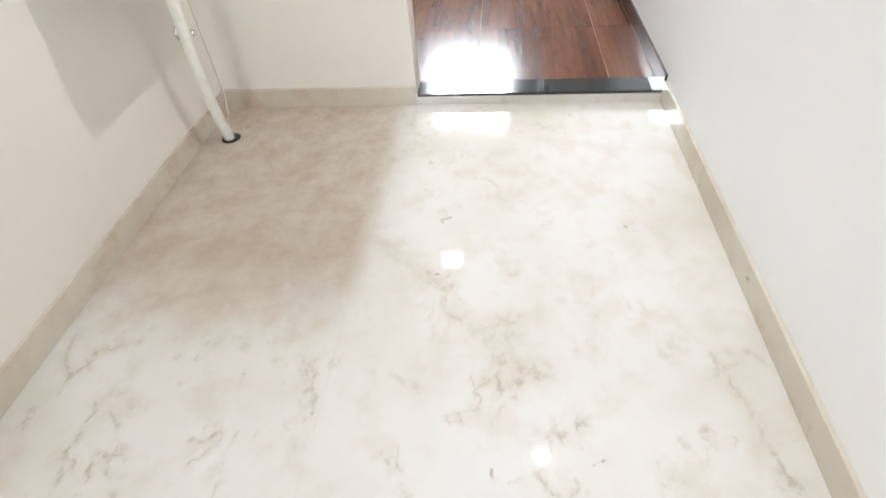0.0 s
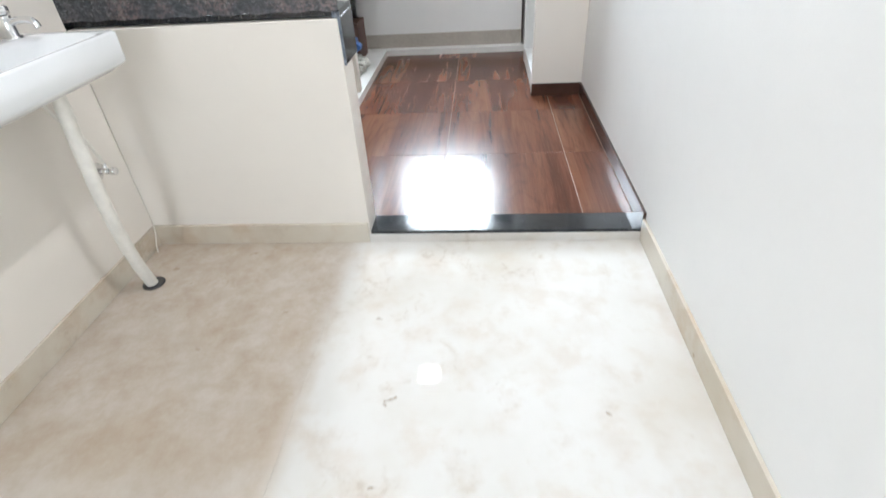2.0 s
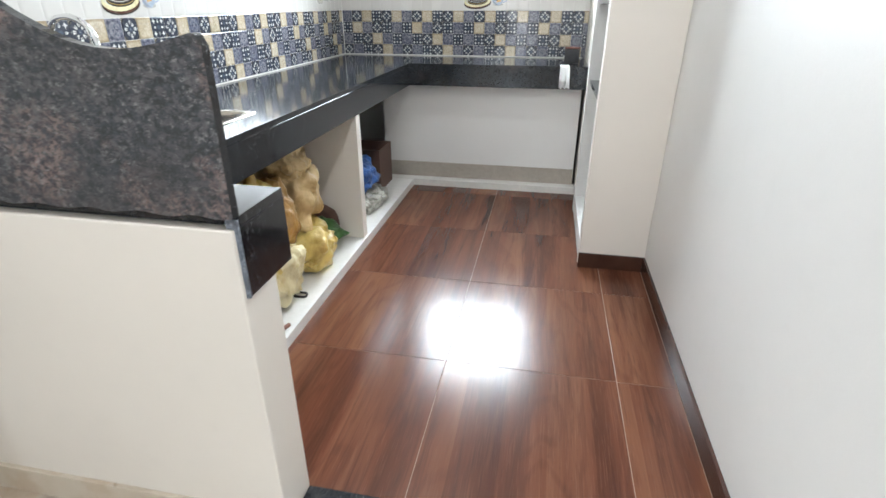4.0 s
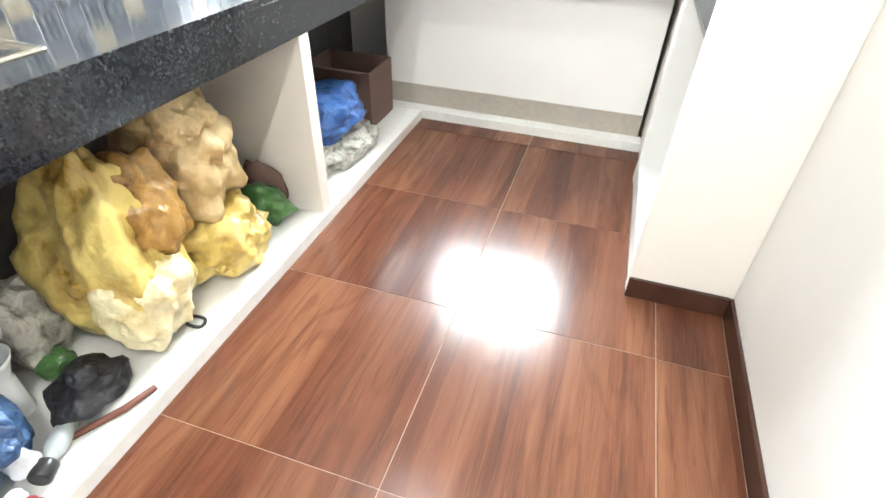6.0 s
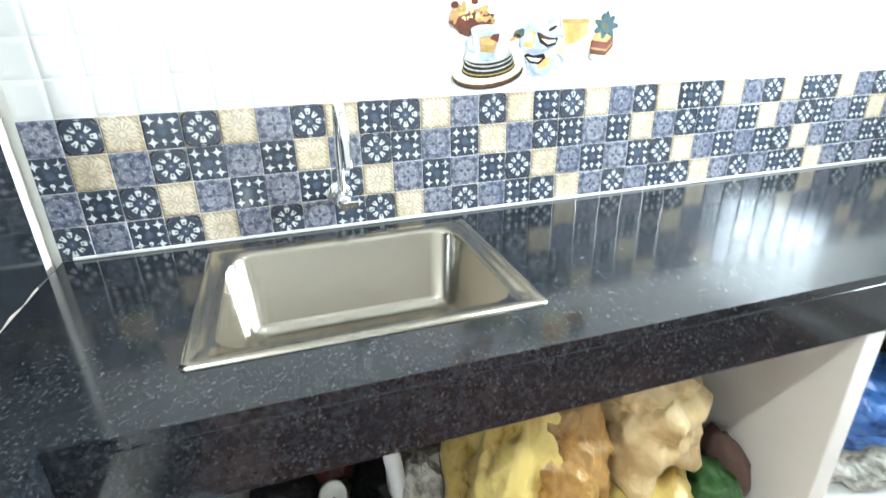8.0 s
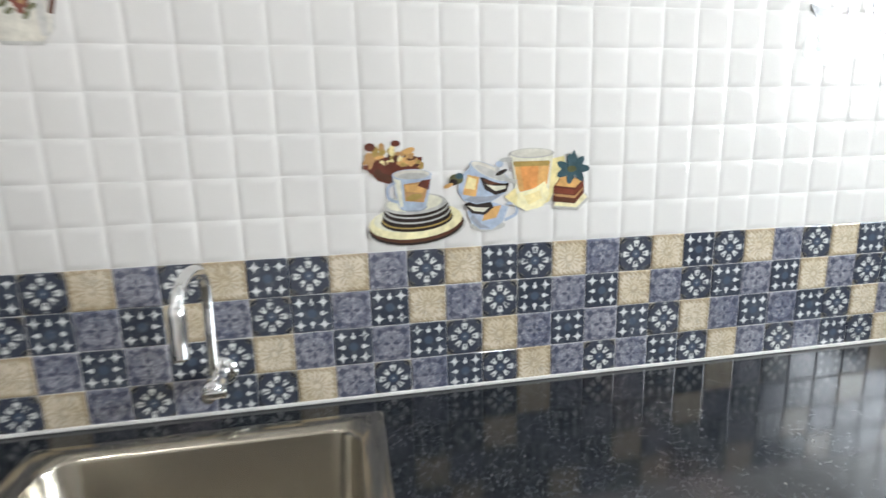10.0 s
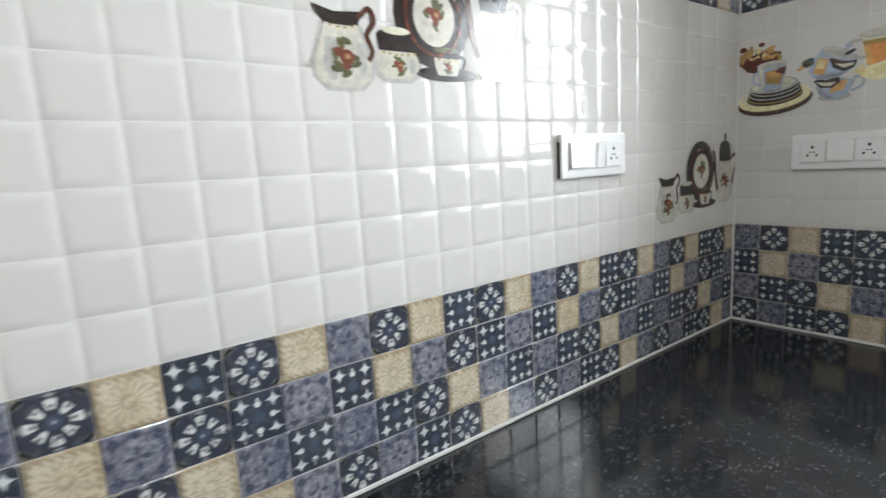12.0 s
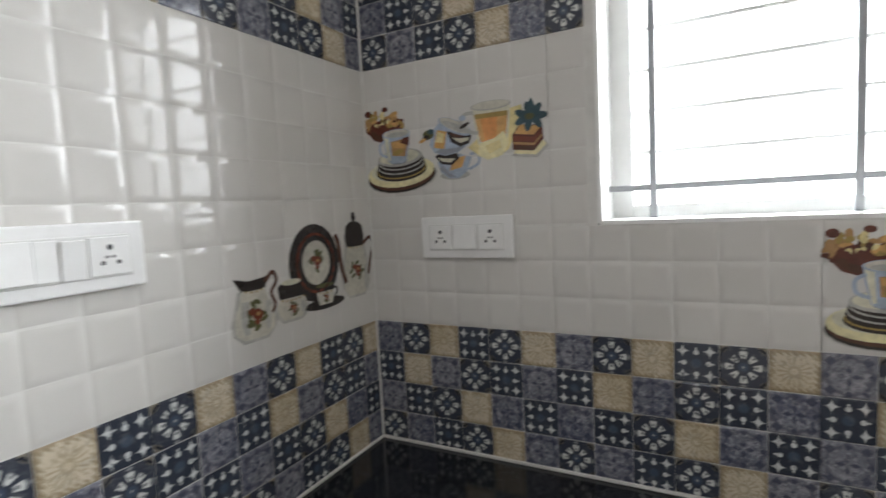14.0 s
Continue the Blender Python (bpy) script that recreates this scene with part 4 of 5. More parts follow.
def cups():
    p = Print()
    rnd = random.Random(7)
    # bowl of rolls
    p.poly("p_wine", [(0.004, 0.180), (0.008, 0.158), (0.026, 0.136), (0.058, 0.126), (0.092, 0.138), (0.108, 0.160), (0.112, 0.178)])
    p.poly("p_brown", [(0.010, 0.160), (0.030, 0.138), (0.058, 0.129), (0.066, 0.140), (0.036, 0.150), (0.018, 0.172)])
    for k in range(70):
        u, lift = rnd.uniform(0.004, 0.110), rnd.random()
        tall = 0.034 * math.sin(math.pi * min(1, max(0, (u + 0.02) / 0.13))) + 0.006
        shade = "p_wine" if lift < 0.2 else rnd.choice(("p_cake", "p_amber", "p_olive", "p_cake", "p_yellow", "p_brown"))
        p.oval(shade, u, 0.158 + tall * lift, rnd.uniform(0.005, 0.011), rnd.uniform(0.003, 0.007), rnd.uniform(0, 90), steps=7)
    p.oval("p_wine", 0.014, 0.198, 0.010, 0.008, steps=9).oval("p_wine", 0.062, 0.204, 0.009, 0.006, steps=9).oval("p_amber", 0.086, 0.190, 0.012, 0.006, 20, steps=9)
    # wide saucer, stacked plates and cup
    p.oval("p_shade", 0.098, 0.044, 0.096, 0.036, 4).oval("p_black", 0.097, 0.047, 0.093, 0.037, 4).oval("p_brown", 0.097, 0.051, 0.091, 0.036, 4).oval("p_cream", 0.096, 0.056, 0.091, 0.034, 4).oval("p_pale", 0.088, 0.063, 0.074, 0.026, 4)
    for k in range(3):
        p.oval("p_black", 0.098, 0.060 + 0.010 * k, 0.070 - 0.003 * k, 0.024, 3).oval("p_olive" if k == 0 else "p_shade", 0.098, 0.0635 + 0.010 * k, 0.068 - 0.003 * k, 0.022, 3).oval("p_black", 0.098, 0.0655 + 0.010 * k, 0.066 - 0.003 * k, 0.021, 3)
    p.oval("p_shade", 0.096, 0.090, 0.061, 0.020, 3).oval("p_pale", 0.094, 0.092, 0.054, 0.016, 3).oval("p_grey", 0.092, 0.083, 0.026, 0.008)
    p.mirror_fill("p_blue", (0.090, [(0.016, 0.078), (0.026, 0.084), (0.034, 0.120), (0.037, 0.144)])).poly("p_pale", [(0.055, 0.140), (0.068, 0.140), (0.072, 0.086), (0.066, 0.084)])
    p.poly("p_cake", [(0.076, 0.096), (0.112, 0.092), (0.124, 0.134), (0.074, 0.128)]).poly("p_amber", [(0.078, 0.114), (0.110, 0.110), (0.120, 0.128), (0.076, 0.126)]).poly("p_wine", [(0.100, 0.124), (0.122, 0.116), (0.126, 0.136), (0.108, 0.134)])
    p.oval("p_olive", 0.094, 0.103, 0.015, 0.006, 10).oval("p_blue", 0.090, 0.145, 0.038, 0.011).oval("p_white", 0.090, 0.146, 0.035, 0.009).oval("p_shade", 0.092, 0.143, 0.029, 0.006)
    p.band("p_blue", [(0.058, 0.132), (0.044, 0.122), (0.046, 0.102), (0.064, 0.094)], 0.006)
    # lower tipped cup
    p.oval("p_shade", 0.238, 0.040, 0.036, 0.010).poly("p_blue", [(0.196, 0.070), (0.204, 0.048), (0.222, 0.034), (0.246, 0.032), (0.268, 0.046), (0.280, 0.076), (0.250, 0.086), (0.214, 0.084)])
    p.poly("p_amber", [(0.226, 0.050), (0.256, 0.056), (0.266, 0.080), (0.234, 0.076)]).poly("p_grey", [(0.200, 0.056), (0.222, 0.036), (0.246, 0.034), (0.226, 0.044), (0.208, 0.064)])
    p.poly("p_black", [(0.190, 0.084), (0.206, 0.066), (0.232, 0.062), (0.250, 0.076), (0.244, 0.090), (0.208, 0.094)]).poly("p_pale", [(0.196, 0.082), (0.210, 0.071), (0.230, 0.068), (0.240, 0.076), (0.214, 0.078)]).poly("p_black", [(0.198, 0.084), (0.214, 0.078), (0.238, 0.080), (0.236, 0.088), (0.208, 0.092)])
    p.band("p_blue", [(0.276, 0.082), (0.294, 0.082), (0.296, 0.062), (0.272, 0.050)], 0.006)
    # upper tipped cup
    p.poly("p_blue", [(0.178, 0.110), (0.190, 0.092), (0.216, 0.084), (0.248, 0.088), (0.274, 0.104), (0.282, 0.128), (0.238, 0.158), (0.204, 0.158), (0.186, 0.140)])
    p.poly("p_amber", [(0.188, 0.104), (0.214, 0.098), (0.222, 0.136), (0.198, 0.142)]).poly("p_yellow", [(0.192, 0.116), (0.212, 0.112), (0.216, 0.132), (0.200, 0.138)]).poly("p_grey", [(0.190, 0.094), (0.216, 0.086), (0.248, 0.090), (0.268, 0.102), (0.236, 0.098), (0.206, 0.100)])
    p.poly("p_black", [(0.222, 0.136), (0.232, 0.112), (0.254, 0.100), (0.276, 0.106), (0.282, 0.122), (0.262, 0.132)]).poly("p_pale", [(0.234, 0.122), (0.254, 0.108), (0.274, 0.112), (0.276, 0.118), (0.254, 0.118)]).poly("p_brown", [(0.228, 0.132), (0.240, 0.120), (0.262, 0.122), (0.258, 0.130)])
    p.oval("p_blue", 0.242, 0.145, 0.044, 0.014, -26).oval("p_white", 0.242, 0.147, 0.040, 0.011, -26).oval("p_shade", 0.243, 0.144, 0.033, 0.007, -26)
    p.oval("p_leaf", 0.176, 0.134, 0.014, 0.010).oval("p_black", 0.170, 0.128, 0.009, 0.006).oval("p_teal", 0.182, 0.140, 0.008, 0.006).oval("p_amber", 0.160, 0.122, 0.010, 0.004, 20)
    # glass of tea on a napkin
    p.poly("p_yellow", [(0.272, 0.096), (0.300, 0.074), (0.340, 0.070), (0.366, 0.084), (0.398, 0.152), (0.396, 0.172), (0.372, 0.168), (0.350, 0.130), (0.302, 0.118)])
    p.poly("p_pale", [(0.284, 0.176), (0.372, 0.176), (0.364, 0.104), (0.298, 0.098)]).poly("p_orange", [(0.290, 0.162), (0.366, 0.162), (0.360, 0.116), (0.304, 0.104)])
    p.poly("p_olive", [(0.290, 0.164), (0.366, 0.164), (0.364, 0.154), (0.292, 0.154)]).poly("p_amber", [(0.342, 0.154), (0.364, 0.154), (0.358, 0.118), (0.340, 0.112)]).poly("p_amber", [(0.292, 0.154), (0.304, 0.154), (0.312, 0.108), (0.302, 0.106)])
    p.poly("p_cream", [(0.300, 0.102), (0.330, 0.108), (0.356, 0.124), (0.366, 0.098), (0.352, 0.074), (0.318, 0.066), (0.296, 0.078)]).poly("p_yellow", [(0.312, 0.096), (0.346, 0.106), (0.350, 0.090), (0.322, 0.078)])
    p.oval("p_shade", 0.328, 0.179, 0.046, 0.010).oval("p_white", 0.328, 0.180, 0.042, 0.008).band("p_shade", [(0.288, 0.168), (0.266, 0.166), (0.258, 0.146), (0.276, 0.130), (0.298, 0.124)], 0.008).oval("p_black", 0.266, 0.144, 0.013, 0.004, 24).oval("p_blue", 0.262, 0.160, 0.008, 0.006)
    # cake and flower
    p.poly("p_shade", [(0.372, 0.070), (0.426, 0.062), (0.450, 0.084), (0.444, 0.096), (0.380, 0.080)]).poly("p_cream", [(0.376, 0.074), (0.424, 0.068), (0.446, 0.088), (0.440, 0.096), (0.380, 0.082)])
    p.poly("p_wine", [(0.374, 0.082), (0.420, 0.076), (0.440, 0.098), (0.438, 0.126), (0.390, 0.132), (0.374, 0.112)]).poly("p_red", [(0.376, 0.100), (0.420, 0.094), (0.438, 0.112), (0.438, 0.120), (0.420, 0.104), (0.376, 0.110)])
    p.poly("p_cake", [(0.376, 0.093), (0.420, 0.087), (0.438, 0.105), (0.438, 0.110), (0.420, 0.092), (0.376, 0.098)]).poly("p_amber", [(0.378, 0.114), (0.420, 0.108), (0.436, 0.124), (0.392, 0.132)]).poly("p_brown", [(0.374, 0.082), (0.420, 0.076), (0.426, 0.084), (0.378, 0.090)])
    for a in range(7):
        p.oval("p_teal", 0.414 + 0.020 * math.cos(a * 0.9), 0.146 + 0.014 * math.sin(a * 0.9), 0.017, 0.008, a * 51, steps=9)
    p.oval("p_leaf", 0.412, 0.146, 0.010, 0.007, steps=9)
    return p.poly("p_teal", [(0.404, 0.152), (0.410, 0.172), (0.416, 0.184), (0.422, 0.172), (0.428, 0.152)])


LEFT = Matrix(((0, 0, 1, 0), (1, 0, 0, 0), (0, 1, 0, 0), (0, 0, 0, 1)))     # u along +y, v up, facing +x
END = Matrix(((1, 0, 0, 0), (0, 0, -1, 0), (0, 1, 0, 0), (0, 0, 0, 1)))     # u along +x, v up, facing -y
FACE = 0.0048
jug_print = jugs().finish("jug_picture", Matrix.Translation((FACE - 0.0008, 1.80, TOP + 0.60)) @ LEFT, "printed picture of rose-patterned jugs and plate on tile")
for y, v in ((0.0, 0.60), (2.7, 0.30)):
    o = new("jug_picture", jug_print.data)
    o.matrix_world = Matrix.Translation((FACE - 0.0008, y if y < 2 else y - 0.012, TOP + v)) @ LEFT
    tagged(o, jug_print["label"], "tile picture")
cup_print = cups().finish("cup_picture", Matrix.Translation((FACE - 0.0008, 0.90, TOP + 0.30)) @ LEFT, "printed picture of cups, plates and cakes on tile")
for x, v in ((0.003, 0.60), (0.90, 0.30)):
    o = new("cup_picture", cup_print.data)
    o.matrix_world = Matrix.Translation((x, YF - FACE + 0.0008, TOP + v)) @ END
    tagged(o, cup_print["label"], "tile picture")


# ---- what is kept under the worktop ----
def crumpled(name, at, size, seed, mat, label, category, rough=0.25, scale=3.2, tilt=(0, 0, 0), square=2.6, detail=3, top=0.0):
    """A crumpled soft thing: flat facets of taut film, creased along their edges, flat where it rests."""
    bm = bmesh.new()
    bmesh.ops.create_icosphere(bm, subdivisions=detail, radius=1)
    off = Vector((seed * 7.3, seed * 3.1, seed * 5.7))
    rnd = random.Random(seed)
    planes = []
    for k in range(int(10 + 5 * scale)):
        d = Vector((rnd.gauss(0, 1), rnd.gauss(0, 1), rnd.gauss(0, 0.9))).normalized()
        planes.append((d, rnd.uniform(0.80, 1.02)))
    for v in bm.verts:
        n = v.co.normalized()
        q = n + 0.16 * noise.noise_vector(n * 1.7 + off)
        taut = min(1.12, min(h / max(q.dot(d), 0.2) for d, h in planes))
        k = (abs(n.x) ** square + abs(n.y) ** square + abs(n.z) ** square) ** (-1 / square)
        w = n + 0.30 * noise.noise_vector(n * 2.3 + off)
        near = noise.voronoi(Vector((w.x, w.y, w.z * 0.55)) * scale * 0.55 + off)[0]
        fold = -0.75 * max(0.0, 0.20 - (near[1] - near[0])) + 0.25 * (0.45 - near[0])
        fold += 0.30 * noise.noise(n * 1.6 + off) + rnd.uniform(-0.12, 0.12)
        near = noise.voronoi(Vector((w.x, w.y, w.z * 0.4)) * scale * 1.5 + off)[0]
        fold += 0.22 * max(0.0, 0.16 - (near[1] - near[0])) - 0.10 * near[0]
        p = n * k * (0.12 + 0.92 * taut) * (1 + rough * fold)
        taper = 1 - top * max(0, p.z)
        v.co = Vector((p.x * taper * size[0], p.y * taper * size[1], p.z * size[2]))
    bmesh.ops.transform(bm, matrix=Euler([radians(a) for a in tilt]).to_matrix().to_4x4(), verts=bm.verts)
    low = -size[2] * 0.86
    for v in bm.verts:
        if v.co.z < low:
            v.co.z = low + 0.03 * (v.co.z - low)
    base = min(v.co.z for v in bm.verts)
    for f in bm.faces:
        f.smooth = True
    crease = bm.edges.layers.float.new("crease_edge")
    for e in bm.edges:
        e[crease] = rnd.choice((0.0, 0.15, 0.45, 0.8))
    ob = part(name, bm, mat)
    film = ob.modifiers.new("film", "SUBSURF")
    film.levels = film.render_levels = 1
    ob.location = (at[0], at[1], at[2] - base)
    return tagged(ob, label, category)


LEDGE = KF + 0.0455
def fold_of(thing, name, at, size, seed, mat, label):
    """A gathered fold that belongs to a sack."""
    ob = crumpled(name, at, size, seed, mat, "", "", 0.55, 3.6, (0, 0, 0), 2.4, 4 if max(size) > 0.1 else 3)
    ob.parent = thing
    ob.location = Vector(ob.location) - Vector(thing.location)
    return tagged(ob, label)


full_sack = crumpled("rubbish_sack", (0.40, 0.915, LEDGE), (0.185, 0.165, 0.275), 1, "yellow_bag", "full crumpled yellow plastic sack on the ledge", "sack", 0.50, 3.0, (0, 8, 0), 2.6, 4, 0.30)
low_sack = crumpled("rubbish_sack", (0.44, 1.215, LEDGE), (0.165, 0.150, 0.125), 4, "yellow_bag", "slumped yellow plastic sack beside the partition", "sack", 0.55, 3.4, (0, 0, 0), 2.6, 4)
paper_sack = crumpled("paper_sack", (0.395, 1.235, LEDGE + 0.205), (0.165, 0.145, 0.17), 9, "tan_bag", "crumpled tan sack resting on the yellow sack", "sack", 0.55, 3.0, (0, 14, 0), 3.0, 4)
fold_of(full_sack, "folded_neck", (0.450, 0.985, 0.27), (0.120, 0.105, 0.160), 41, "brown_film", "brown-stained gathered film")
fold_of(full_sack, "loose_corner", (0.500, 0.895, 0.100), (0.115, 0.125, 0.150), 43, "ivory_bag", "pale ivory bulging corner")
fold_of(low_sack, "gathered_edge", (0.535, 1.235, LEDGE), (0.055, 0.115, 0.060), 45, "yellow_bag", "")
fold_of(paper_sack, "folded_top", (0.445, 1.205, 0.520), (0.090, 0.110, 0.075), 47, "tan_bag", "")
crumpled("green_sheet", (0.46, 1.465, LEDGE), (0.11, 0.06, 0.075), 12, "green_bag", "crumpled dark green plastic sheet against the partition", "plastic sheet", 0.6)
crumpled("carton_scrap", (0.42, 1.535, LEDGE), (0.10, 0.035, 0.105), 13, "carton", "folded brown carton scrap leaning on the partition", "carton", 0.35)
black_bag = crumpled("black_bag", (0.500, 0.665, LEDGE), (0.080, 0.095, 0.050), 15, "black_bag", "small knotted black plastic bag", "bag", 0.6)
fold_of(black_bag, "knot", (0.520, 0.655, LEDGE + 0.07), (0.030, 0.030, 0.030), 49, "black_bag", "")
crumpled("white_cloth", (0.265, 0.725, LEDGE), (0.10, 0.075, 0.135), 17, "grey_bag", "bundled off-white cloth behind the sacks", "cloth", 0.6)
crumpled("printed_sheet", (0.40, 0.445, LEDGE), (0.17, 0.105, 0.125), 19, "navy_bag", "crumpled blue printed plastic sheet", "plastic sheet", 0.55, 3.6, (0, 0, 0), 2.6, 4)
# two black heaps added to fill the bay's back with shade
crumpled("grey_cloth", (0.16, 0.62, LEDGE), (0.11, 0.09, 0.09), 23, "black_bag", "dark heap added for the shade in the back of the bay", "rags", 0.6)
crumpled("dark_rag", (0.17, 0.36, LEDGE), (0.13, 0.14, 0.12), 24, "black_bag", "dark heap added for the shade behind the white sack", "rags", 0.6)

sack = empty("cement_sack", (0.548, 0.250, LEDGE), "open white woven sack with teal print", "sack")
ROUND, TALL = 56, 26


def sack_skin(turn, h, out=0.0):
    """A place on the sack's skin: turn from 0 to 1 round it, h from the ledge to its mouth."""
    a = 2 * math.pi * turn
    c, q = math.cos(a), math.sin(a)
    r = (abs(c) ** 3.4 + abs(q) ** 3.4) ** (-1 / 3.4)
    x, y = 0.112 * r * c, -0.034 + 0.138 * r * q
    base = Vector((c * 1.1, q * 1.1, h * 1.7))
    w = base + 0.3 * noise.noise_vector(base * 2 + Vector((4, 1, 7)))
    near = noise.voronoi(w * 2.2)[0]
    dent = 0.016 * noise.noise(base * 1.5 + Vector((3, 3, 3))) - 0.05 * max(0.0, 0.18 - (near[1] - near[0])) + 0.014 * (0.4 - near[0])
    grow = 1 + dent / 0.12 + out / 0.12
    x, y = x * grow + 0.05 * h * h, (y + 0.034) * grow * (1 + 0.12 * h) - 0.034
    z = h * 0.565 + (0.34 * y - 0.96 * (0.15 - x) + 0.03 * noise.noise(Vector((x * 14, y * 14, 2)))) * h ** 3
    return Vector((x, y, z))


bm = bmesh.new()
rows = [[bm.verts.new(sack_skin(k / ROUND, i / TALL)) for k in range(ROUND)] for i in range(TALL + 1)]
loft(bm, rows, True, False)
bm.faces.new(rows[0][::-1])
body = part("sack_body", bm, "white_bag", sack)
body.modifiers.new("thickness", "SOLIDIFY").thickness = 0.003


def sack_print(name, mat, t0, h0, t1, h1, bend, wide, label):
    """A printed stroke that follows the skin."""
    bm = bmesh.new()
    cols = []
    for j in range(17):
        k = j / 16
        t, h = t0 + (t1 - t0) * k + bend * math.sin(math.pi * k), h0 + (h1 - h0) * k
        cols.append([bm.verts.new(sack_skin(t + d * wide * (0.5 + 0.5 * math.sin(math.pi * (0.15 + 0.7 * k))), h, 0.007)) for d in (-1, -0.33, 0.33, 1)])
    for a, b in zip(cols, cols[1:]):
        for m in range(3):
            bm.faces.new((a[m], b[m], b[m + 1], a[m + 1])).smooth = True
    part(name, bm, mat, sack, label)


sack_print("print_stroke", "teal", 0.085, 0.90, 0.045, 0.62, 0.012, 0.008, "curved teal printed stroke")
sack_print("print_band", "pale_teal", 0.100, 0.97, 0.062, 0.80, 0.010, 0.022, "pale aqua printed band")
sack_print("print_patch", "pale_teal", 0.020, 0.66, -0.030, 0.50, 0.008, 0.012, "pale aqua printed patch")
sack_print("print_bar", "p_shade", -0.012, 0.46, -0.060, 0.44, 0.0, 0.006, "grey printed bar")
sack_print("print_bar", "p_shade", -0.012, 0.40, -0.070, 0.38, 0.0, 0.005, "grey printed bar")

bowl = empty("plastic_tub", (0.22, 0.235, LEDGE + 0.17), "grey-green plastic tub behind the white sack", "tub")
bm = bmesh.new()
turned(bm, [(0.070, 0.0), (0.088, 0.15), (0.094, 0.155), (0.094, 0.165), (0.086, 0.165), (0.084, 0.15), (0.066, 0.01)], (0, 0, 0), 28)
part("tub_wall", bm, "bottle", bowl)

jar = empty("plastic_jar", (0.365, 0.575, LEDGE), "white plastic jar with an open rim", "jar")
bm = bmesh.new()
turned(bm, [(0.032, 0.0), (0.036, 0.006), (0.036, 0.11), (0.032, 0.12), (0.050, 0.165), (0.057, 0.182), (0.053, 0.182), (0.044, 0.160), (0.026, 0.125)], (0, 0, 0), 24)
part("jar_body", bm, "ceramic", jar)

bottle = empty("small_bottle", (0.555, 0.505, LEDGE + 0.022), "small clear bottle with a dark cap lying down", "bottle")
bottle.rotation_euler = (radians(90), 0, radians(25))
bm = bmesh.new()
turned(bm, [(0.004, -0.09), (0.022, -0.085), (0.023, -0.02), (0.014, 0.0), (0.013, 0.012)], (0, 0, 0), 18)
part("bottle_body", bm, "bottle", bottle)
bm = bmesh.new()
turned(bm, [(0.022, 0.012), (0.024, 0.016), (0.024, 0.05), (0.02, 0.054)], (0, 0, 0), 18)
part("cap", bm, "dark_plastic", bottle, "black cap")

bm = bmesh.new()
tube(bm, [(0.545, 0.56, LEDGE + 0.009), (0.60, 0.66, LEDGE + 0.010), (0.622, 0.735, LEDGE + 0.009)], [0.008, 0.009, 0.008], 8)
tagged(part("stick", bm, "stick"), "short reddish wooden stick on the ledge", "stick")
bm = bmesh.new()
tube(bm, [(0.565 + 0.028 * math.cos(a), 0.955 + 0.020 * math.sin(a * 1.0), LEDGE + 0.007 + 0.002 * math.sin(3 * a)) for a in (0.42 * k for k in range(30))], 0.005, 6)
tagged(part("cable_coil", bm, "dark_plastic"), "small coil of dark cable on the ledge", "cable")
pipe = empty("waste_pipe", (0.290, 0.609, TOP - 0.19), "white waste pipe under the sink", "pipe")
bm = bmesh.new()
tube(bm, smooth_line([(0, 0, -0.002), (0, 0.005, -0.10), (0.012, 0.030, -0.26), (0.018, 0.042, -0.36), (0.0, 0.045, -0.415), (-0.06, 0.045, -0.43), (-0.288, 0.045, -0.43)]), 0.021, 14)
part("pipe_run", bm, "plastic", pipe)
bm = bmesh.new()
tube(bm, [(0, 0, -0.03), (0, 0, -0.07)], 0.027, 14)
part("collar_nut", bm, "plastic", pipe)

bm = bmesh.new()
tube(bm, smooth_line([(XH + 0.016, -0.034, 0.098), (XH + 0.022, -0.050, 0.070), (XH + 0.024, -0.075, 0.030), (XH + 0.030, -0.090, 0.004)]), 0.0022, 6)
tagged(part("straw", bm, "hose"), "thin pale straw leaning in the hall corner", "straw")
lid = empty("plastic_dish", (0.315, 0.500, LEDGE + 0.236), "small round ivory plastic dish on the blue sheet", "dish")
lid.rotation_euler = (radians(12), radians(38), 0)
bm = bmesh.new()
turned(bm, [(0.028, 0.0), (0.032, 0.004), (0.032, 0.012), (0.027, 0.014), (0.022, 0.008), (0.004, 0.008)], (0, 0, 0), 22)
part("dish_body", bm, "hose", lid)

packet = crumpled("snack_packet", (0.605, 0.395, LEDGE), (0.030, 0.036, 0.022), 51, "red_bag", "crumpled red and white packet beside the white sack", "packet", 0.6)
fold_of(packet, "torn_end", (0.575, 0.405, LEDGE + 0.008), (0.024, 0.026, 0.022), 52, "white_bag", "white torn end")
crumpled("snack_packet", (0.375, 0.695, LEDGE), (0.045, 0.040, 0.045), 53, "green_bag", "crumpled green packet beside the white jar", "packet", 0.6)
crumpled("paper_scrap", (0.525, 0.470, LEDGE), (0.035, 0.030, 0.045), 54, "white_bag", "crumpled white paper beside the small bottle", "paper", 0.6)
crumpled("red_cloth", (0.150, 0.500, LEDGE + 0.14), (0.065, 0.070, 0.050), 55, "maroon_cloth", "dark red cloth lying on the dark heap", "cloth", 0.6)

